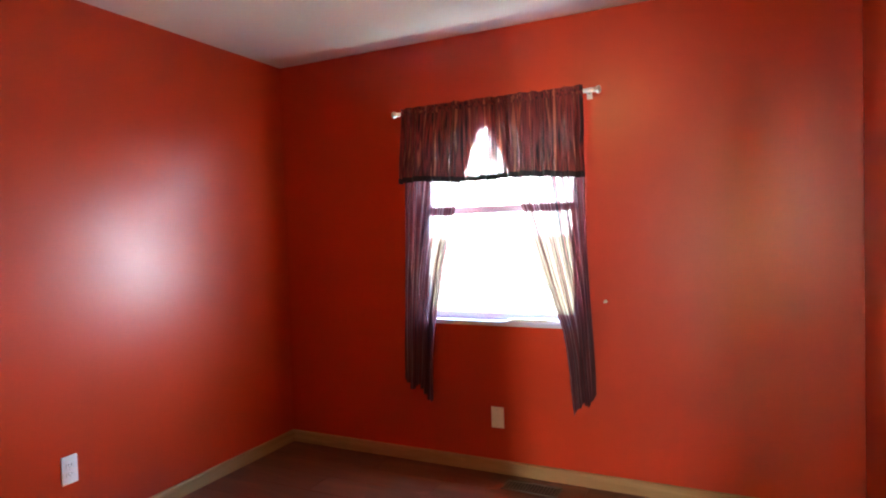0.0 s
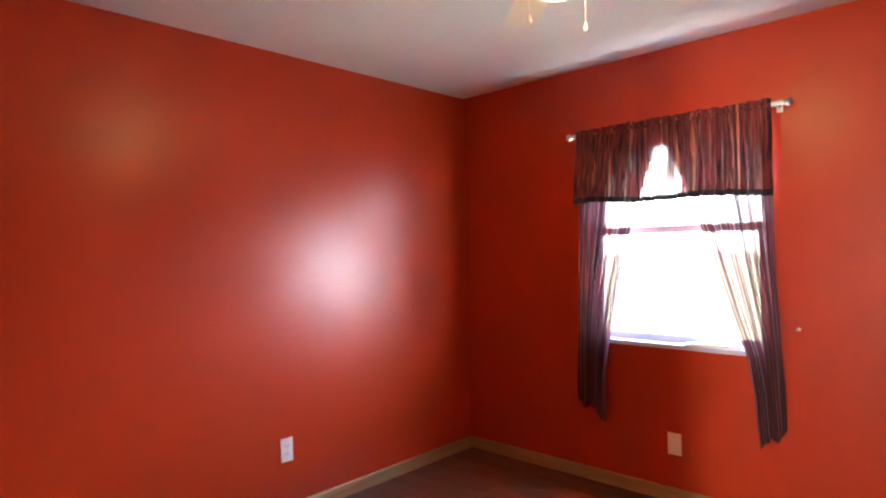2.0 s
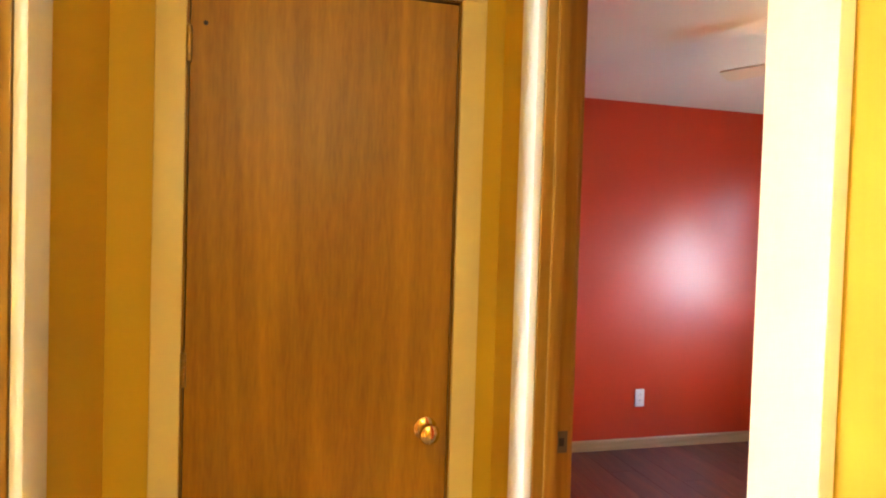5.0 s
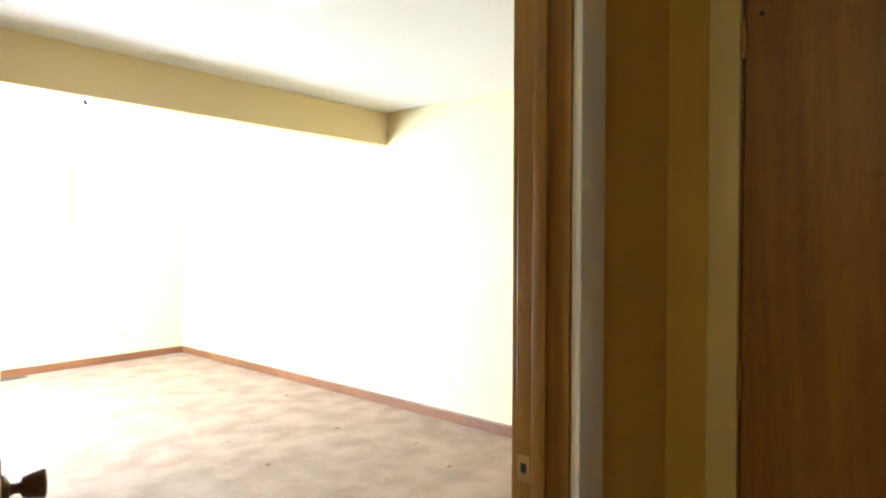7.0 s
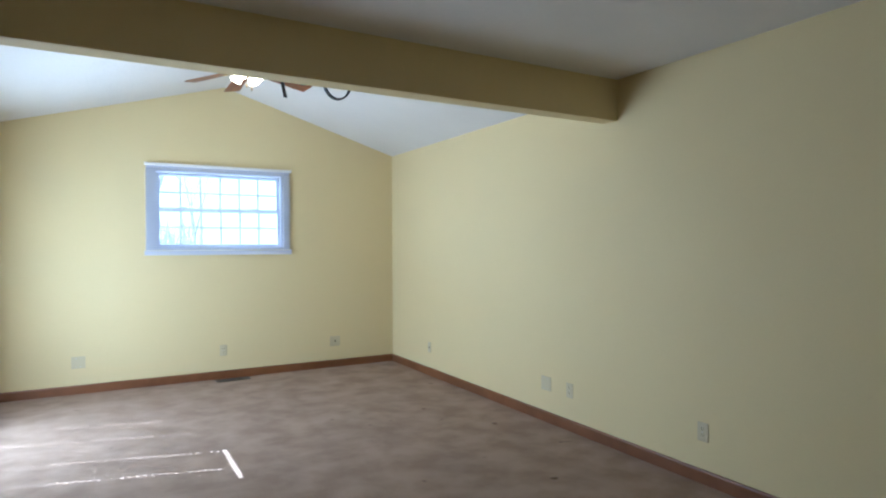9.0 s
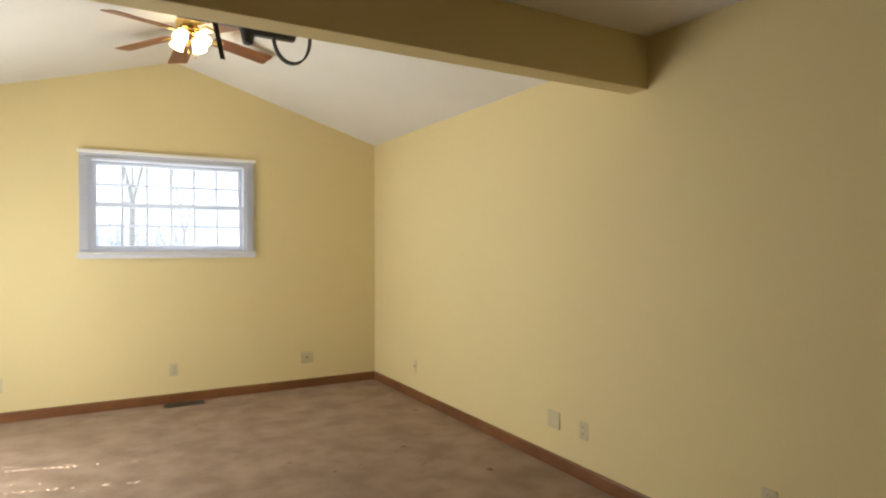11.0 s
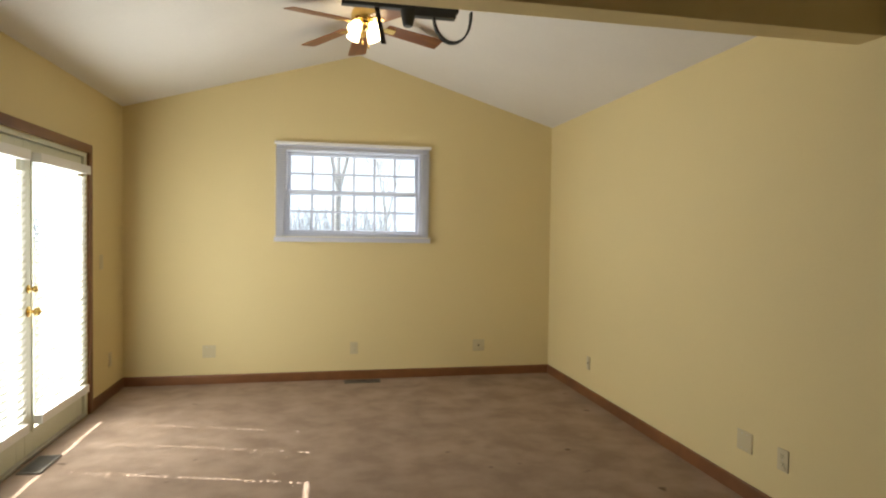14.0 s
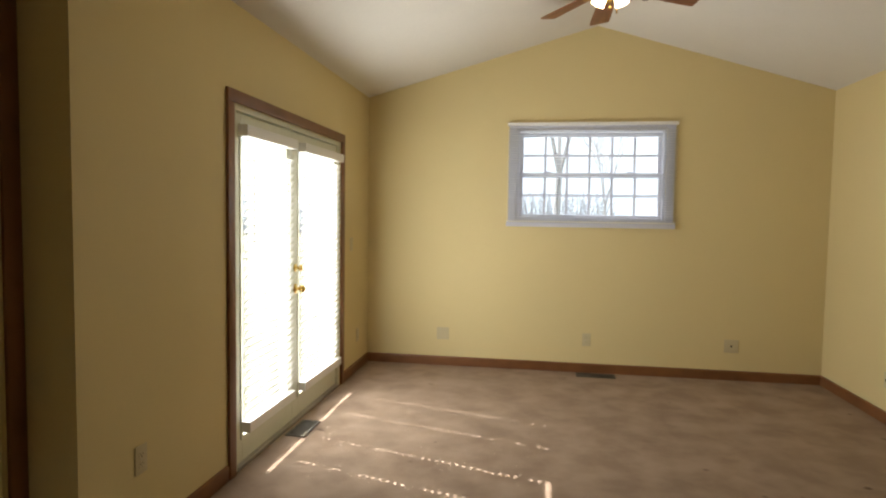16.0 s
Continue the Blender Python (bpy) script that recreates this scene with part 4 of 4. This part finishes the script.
part("light_fitter", bm, BRASS, fan2, smooth=True)
for a in (55, 125, 235, 305):
    ca, sa = math.cos(radians(a)), math.sin(radians(a))
    tilt = Matrix.Translation((0.075 * ca, 0.070 * sa, 2.826)) @ Matrix.Rotation(radians(a), 4, "Z") @ Matrix.Rotation(radians(138), 4, "Y") @ Matrix.Scale(0.98, 4)
    bm = bmesh.new()
    tube(bm, (0.03 * ca, 0.03 * sa, 2.832), (0.078 * ca, 0.072 * sa, 2.824), 0.009, segments=12)
    lathe(bm, [(0.0001, -0.012), (0.022, -0.010), (0.024, 0.008), (0.018, 0.014), (0.0001, 0.014)], 18, tilt)
    part("lamp_arm", bm, BRASS, fan2, smooth=True)
    bm = bmesh.new()
    lathe(bm, [(0.0001, 0.008), (0.022, 0.010), (0.032, 0.025), (0.041, 0.052), (0.044, 0.078), (0.050, 0.100), (0.047, 0.100), (0.040, 0.076), (0.0001, 0.070)], 22, tilt)
    part("lamp_shade", bm, SHADE_B, fan2, "lit frosted tulip glass shade", smooth=True)
chain(fan2, 0.015, 0.03, 2.80, 2.70, BRASS, BRASS)
chain(fan2, -0.03, 0.02, 2.80, 2.68, BRASS, BRASS)

# ---------------------------------------------------------------- black hanging mount beyond the beam
MY, MX, MZ, MS = -4.42, -0.235, -0.125, 1.08
mount = thing("hanging_mount", "black steel ceiling mount with hanging straps", "ceiling mount", pose(MX, MY, MZ) @ Matrix.Scale(MS, 4))
bm = bmesh.new()
box(bm, (-0.29, -0.02, 2.575), (0.31, 0.02, 2.600), 0.003)
part("cross_bar", bm, BLACK, mount)
for x in (-0.14, 0.16):
    bm = bmesh.new()
    wx = MX + MS * x
    slope = (ZRIDGE - ZE) / (XRIDGE - XW) if wx < XRIDGE else (ZRIDGE - ZE) / (XE - XRIDGE)
    zc = (ZRIDGE - abs(wx - XRIDGE) * slope - MZ) / MS
    tube(bm, (x, 0, 2.598), (x, 0, zc + 0.03), 0.013, segments=14)
    lathe(bm, [(0.0001, zc + 0.002), (0.045, zc + 0.004), (0.045, zc + 0.034)], 20, Matrix.Translation((x, 0, 0)))
    part("drop_pole", bm, BLACK, mount, smooth=True)
bm = bmesh.new()
box(bm, (-0.275, -0.026, 2.545), (-0.05, 0.026, 2.577), 0.004)
part("end_plate", bm, BLACK, mount)
bm = bmesh.new()
lathe(bm, [(0.0001, 2.492), (0.022, 2.492), (0.027, 2.500), (0.040, 2.560), (0.042, 2.577), (0.0001, 2.577)], 20, Matrix.Translation((-0.028, 0, 0)))
part("tilt_joint", bm, BLACK, mount, "tapered black joint", smooth=True)
bm = bmesh.new()
pts = [(0.138 - 0.043 * i / 6, 2.60 - 0.205 * i / 6) for i in range(7)]
ring = [[bm.verts.new((x + dx, dy, z)) for dx, dy in ((-0.012, -0.002), (0.012, -0.002), (0.012, 0.002), (-0.012, 0.002))] for x, z in pts]
for a, b in zip(ring, ring[1:]):
    for i in range(4):
        bm.faces.new((a[i], a[(i + 1) % 4], b[(i + 1) % 4], b[i]))
bm.faces.new(ring[0])
bm.faces.new(ring[-1])
part("hanging_strap", bm, STRAP, mount)
bm = bmesh.new()
ring = []
for i in range(25):
    a = math.pi * i / 24
    x, z = -0.26 - 0.100 * math.cos(a), 2.59 - 0.165 * math.sin(a) ** 0.8
    tx = Vector((0.1 * math.sin(a), 0, -0.165 * math.cos(a))).normalized()
    nz = Vector((-tx.z, 0, tx.x))
    ring.append([bm.verts.new(Vector((x, 0, z)) + nz * p + Vector((0, q, 0))) for p, q in ((-0.0050, -0.018), (0.0050, -0.018), (0.0050, 0.018), (-0.0050, 0.018))])
for a, b in zip(ring, ring[1:]):
    for i in range(4):
        bm.faces.new((a[i], a[(i + 1) % 4], b[(i + 1) % 4], b[i]))
bm.faces.new(ring[0])
bm.faces.new(ring[-1])
part("strap_loop", bm, STRAP, mount, smooth=True)


# ---------------------------------------------------------------- ceiling lamps
def dome_lamp(name, x, y, z, r, mat, label):
    root = thing(name, label, "ceiling lamp", pose(x, y, z))
    bm = bmesh.new()
    lathe(bm, [(0.0001, 0.0), (r + 0.012, 0.0), (r + 0.014, -0.014), (r, -0.022), (0.0001, -0.022)], 36)
    part("lamp_base", bm, BRASS, root, smooth=True)
    bm = bmesh.new()
    lathe(bm, [(r - 0.006, -0.020), (r - 0.004, -0.034), (r * 0.86, -0.062), (r * 0.6, -0.083), (r * 0.3, -0.093), (0.0001, -0.096)], 36)
    part("lamp_bowl", bm, mat, root, "lit frosted glass bowl", smooth=True)
    return root


dome_lamp("ceiling_lamp", 2.60, 0.49, HR, 0.13, SHADE_H, "round frosted glass lamp on the hall ceiling")
dome_lamp("ceiling_lamp", 0.06, -1.55, ZC, 0.14, SHADE_N, "round frosted glass lamp on the flat bedroom ceiling")


# ---------------------------------------------------------------- french doors
fd = thing("french_doors", "pair of pale painted french doors with closed white blinds", "french doors", None, "", "structure")
fx = XE + 0.02
for nm, a, b in (("door_frame", (XE + 0.001, FD1 - 0.045, 0), (XE + 0.13, FD1, FDH)), ("door_frame", (XE + 0.001, FD0, 0), (XE + 0.13, FD0 + 0.045, FDH)), ("door_frame", (XE + 0.001, FD0 + 0.045, FDH - 0.03), (XE + 0.13, FD1 - 0.045, FDH)), ("threshold", (XE - 0.005, FD0 + 0.045, 0), (XE + 0.15, FD1 - 0.045, 0.018))):
    bm = bmesh.new()
    box(bm, a, b, 0.002)
    part(nm, bm, GREENISH if nm != "threshold" else STEEL, fd)
casing("door_casing_7", "x", XE, -1, FD0, FD1, FDH, 0.070, 0.018, TRIM_B, "red-brown stained wooden casing round the french doors")
MIDY = -5.135
GZ0, GZ1 = 0.168, 1.880
for which, (ya, yb) in enumerate(((FD0 + 0.048, MIDY - 0.002), (MIDY + 0.002, FD1 - 0.048))):
    leaf = thing("french_door_leaf", "pale painted glazed door leaf with a white blind", "door", None, "french door leaves")
    sa, sb = (0.085, 0.105) if which == 0 else (0.105, 0.080)
    for nm, a, b in (("stile", (ya, 0.02), (ya + sa, FDH - 0.034)), ("stile", (yb - sb, 0.02), (yb, FDH - 0.034)), ("top_rail", (ya + sa, GZ1), (yb - sb, FDH - 0.034)), ("bottom_rail", (ya + sa, 0.02), (yb - sb, GZ0))):
        bm = bmesh.new()
        box(bm, (fx, a[0], a[1]), (fx + 0.044, b[0], b[1]), 0.003)
        part(nm, bm, GREENISH, leaf)
    bm = bmesh.new()
    box(bm, (fx + 0.02, ya + sa, GZ0), (fx + 0.026, yb - sb, GZ1))
    part("pane", bm, GLASS, leaf).visible_shadow = False
    # raised bead round the glass
    for nm, a, b in (("glass_bead", (ya + sa - 0.02, GZ0 - 0.02), (ya + sa, GZ1 + 0.02)), ("glass_bead", (yb - sb, GZ0 - 0.02), (yb - sb + 0.02, GZ1 + 0.02)), ("glass_bead", (ya + sa, GZ0 - 0.02), (yb - sb, GZ0)), ("glass_bead", (ya + sa, GZ1), (yb - sb, GZ1 + 0.02))):
        bm = bmesh.new()
        box(bm, (fx - 0.008, a[0], a[1]), (fx, b[0], b[1]), 0.002)
        part(nm, bm, GREENISH, leaf)
    if which == 0:
        for kz, r in ((0.905, 1.0), (1.045, 0.78)):
            bm = bmesh.new()
            knob_mesh(bm, Matrix.Translation((fx, yb - 0.050, kz)) @ Matrix.Rotation(-math.pi / 2, 4, "Y") @ Matrix.Scale(r, 4))
            part("door_knob" if r == 1.0 else "deadbolt", bm, BRASS, leaf, "polished brass", smooth=True)
    for hz in (0.24, 1.02, 1.80):
        hinge(leaf, Matrix.Translation((fx - 0.004, ya + 0.001 if which == 0 else yb - 0.001, hz)), BRASS)
    # its blind
    b0, b1 = (ya + 0.020, yb - 0.092) if which == 0 else (ya + 0.075, yb - 0.062)
    blind = thing("door_blind", "closed white slatted blind glowing with daylight", "window blind", None, "french door blinds")
    bm = bmesh.new()
    box(bm, (fx - 0.064, b0 - 0.030, 1.824), (fx - 0.010, b1 + (0.008 if which == 0 else 0.028), 1.886), 0.003)
    part("head_rail", bm, WHITE, blind)
    bm = bmesh.new()
    box(bm, (fx - 0.060, b0, 0.192), (fx - 0.010, b1, 0.250), 0.003)
    part("bottom_rail", bm, WHITE, blind)
    holes = ((-5.870, -5.470), (-4.985, -4.620))[which]
    cuts = [b0]
    for h in holes:
        cuts += [h - 0.013, h + 0.013]
    cuts.append(b1)
    tilt = radians(63)
    across = [(-0.0250, 0.0), (-0.0080, 0.0022), (0.0080, 0.0022), (0.0250, 0.0)]
    prof = [(-d * math.cos(tilt) - h * math.sin(tilt), d * math.sin(tilt) - h * math.cos(tilt)) for d, h in across]
    slat_meshes = []
    for gaps in ((1, 3), (1,), (3,), ()):        # cord holes that line up, or are covered by the ladder
        bm = bmesh.new()
        cols = [[bm.verts.new((px, y, pz)) for px, pz in prof] for y in cuts]
        for i in range(len(cuts) - 1):
            for j in range(3):
                if not (j == 1 and i in gaps):
                    bm.faces.new((cols[i][j], cols[i + 1][j], cols[i + 1][j + 1], cols[i][j + 1]))
        slat_meshes.append(mesh_of("slat", bm, SLAT))
    n = 35
    for i in range(n):
        z = 0.2905 + i * 0.0450
        if z > (1.796, 1.760)[which]:
            break
        ob = new("slat", random.choices(slat_meshes, (6, 1.5, 1.5, 1))[0])
        ob.parent = blind
        ob.matrix_basis = Matrix.Translation((fx - 0.035 + random.uniform(-0.001, 0.001), random.uniform(-0.003, 0.003), z))
    for y in holes:
        bm = bmesh.new()
        tube(bm, (fx - 0.057, y + 0.004, 0.225), (fx - 0.057, y + 0.004, 1.823), 0.0009, segments=6)
        part("ladder_cord", bm, WHITE, blind)
    bm = bmesh.new()
    tube(bm, (fx - 0.063, b1 - 0.05, 1.25), (fx - 0.063, b1 - 0.05, 1.822), 0.003, segments=8)
    part("tilt_wand", bm, WHITE, blind)


# ---------------------------------------------------------------- outdoors
bm = bmesh.new()
bmesh.ops.create_grid(bm, x_segments=40, y_segments=40, size=400)
for v in bm.verts:
    v.co.z = -0.55 + (0.5 * noise.noise(v.co * 0.02) if v.co.length > 40 else 0)
tagged(part("ground", bm, GRASS), "dull winter grass round the house", "ground", "", "structure")
# self-lit ring wall round the house, added as white glare behind the windows
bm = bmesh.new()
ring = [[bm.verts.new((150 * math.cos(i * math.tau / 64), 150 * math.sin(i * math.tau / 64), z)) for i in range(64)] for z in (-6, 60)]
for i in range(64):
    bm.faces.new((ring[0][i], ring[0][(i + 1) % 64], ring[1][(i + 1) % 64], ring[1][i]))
bd = part("backdrop", bm, SKY_GLOW)
tagged(bd, "glowing ring wall standing in for the hazy white sky low over the horizon", "sky", "", "structure")


def bare_tree(name, x, y, height, r, seed, spread, label):
    """A leafless tree: a tapered trunk that forks into limbs and fine twigs."""
    rng = random.Random(seed)
    root = thing(name, label, "tree", pose(x, y, -0.6), "bare trees")
    bm = bmesh.new()

    def limb(p, d, length, rad, depth, out):
        q = p + d * length
        tube(out, p, q, rad, rad * 0.62, 7 if depth > 1 else 4)
        if depth == 0:
            return
        for _ in range(3 if depth > 1 else 4):
            nd = (d + Vector((rng.uniform(-1, 1), rng.uniform(-1, 1), rng.uniform(-0.2, 0.6))) * spread).normalized()
            limb(p + d * length * rng.uniform(0.55, 1.0), nd, length * rng.uniform(0.5, 0.78), rad * 0.52, depth - 1, out)
    up = Vector((rng.uniform(-0.06, 0.06), 0, 1)).normalized()
    tube(bm, (0, 0, 0), up * height * 0.30, r * 1.25, r * 0.85, 10)
    part("trunk", bm, BARK, root, smooth=True)
    for k in range(3):
        bm = bmesh.new()
        d = (up + Vector((rng.uniform(-0.5, 0.5), rng.uniform(-0.5, 0.5), 0)) * spread).normalized()
        limb(up * height * 0.29, d, height * 0.30, r * 0.62, 4, bm)
        part("limb", bm, BARK, root)
    return root


bare_tree("tree", -0.15, -19.0, 11.0, 0.10, 4, 0.55, "tall bare forked tree on the lawn")
bare_tree("tree", 3.6, -26.0, 9.0, 0.07, 9, 0.6, "slender bare tree on the lawn")
bare_tree("tree", -3.4, -36.0, 8.5, 0.07, 12, 0.6, "slender bare tree at the lawn's edge")
bare_tree("tree", 2.2, -40.0, 9.5, 0.08, 17, 0.55, "bare tree at the lawn's edge")
# far woods as uneven brush
rng = random.Random(21)
bm = bmesh.new()
for i in range(900):
    x = rng.uniform(-26, 30)
    y = rng.uniform(-62, -48)
    h = rng.uniform(1.6, 4.6) * (1.0 if x > -6 else 0.35)
    lean = Vector((rng.uniform(-0.25, 0.25), 0, 1)).normalized()
    tube(bm, (x, y, -0.8), Vector((x, y, -0.8)) + lean * h, rng.uniform(0.04, 0.10), 0.012, 4)
    for _ in range(3):
        p = Vector((x, y, -0.8)) + lean * h * rng.uniform(0.35, 0.9)
        tube(bm, p, p + Vector((rng.uniform(-1, 1), rng.uniform(-0.3, 0.3), rng.uniform(0.4, 1.2))) * 0.8, 0.03, 0.008, 3)
tagged(part("far_woods", bm, WOODS), "grey bare brush and saplings in the distance", "woods", "", "stuff")

# ---------------------------------------------------------------- laminate planks of the red room
fl = thing("red_room_floor", "dark red-brown wood laminate floor with plank joints", "floor", None, "", "structure")
bm = bmesh.new()
box(bm, (XR - 0.05, YR0, -0.1), (XRE + 0.05, YR + 0.1, -0.010))
part("underlay", bm, BLACK, fl)
PW, PL = 0.19, 1.2
plank_meshes = {}
row, y = 0, YR0
while y < YR - 1e-3:
    w = min(PW, YR - y)
    x = XR - (0, 0.45, 0.83, 0.2, 0.62)[row % 5]
    while x < XRE:
        a, b = max(x, XR), min(x + PL, XRE)
        if b - a > 0.03:
            key = (round(b - a, 3), round(w, 3))
            if key not in plank_meshes:
                bm = bmesh.new()
                hw, hl, c = key[1] / 2 - 0.0006, key[0] / 2 - 0.0006, 0.0012
                lo = [bm.verts.new((sx * hl, sy * hw, -0.009)) for sx, sy in ((-1, -1), (1, -1), (1, 1), (-1, 1))]
                up = [bm.verts.new((sx * hl, sy * hw, -c)) for sx, sy in ((-1, -1), (1, -1), (1, 1), (-1, 1))]
                top = [bm.verts.new((sx * (hl - c), sy * (hw - c), 0)) for sx, sy in ((-1, -1), (1, -1), (1, 1), (-1, 1))]
                for s, t in ((lo, up), (up, top)):
                    for i in range(4):
                        j = (i + 1) % 4
                        bm.faces.new((s[i], s[j], t[j], t[i]))
                bm.faces.new(top)
                plank_meshes[key] = mesh_of("plank", bm, PLANK)
            ob = new("plank", plank_meshes[key])
            ob.parent = fl
            ob.location = ((a + b) / 2, y + w / 2, 0)
        x += PL
    y += PW
    row += 1
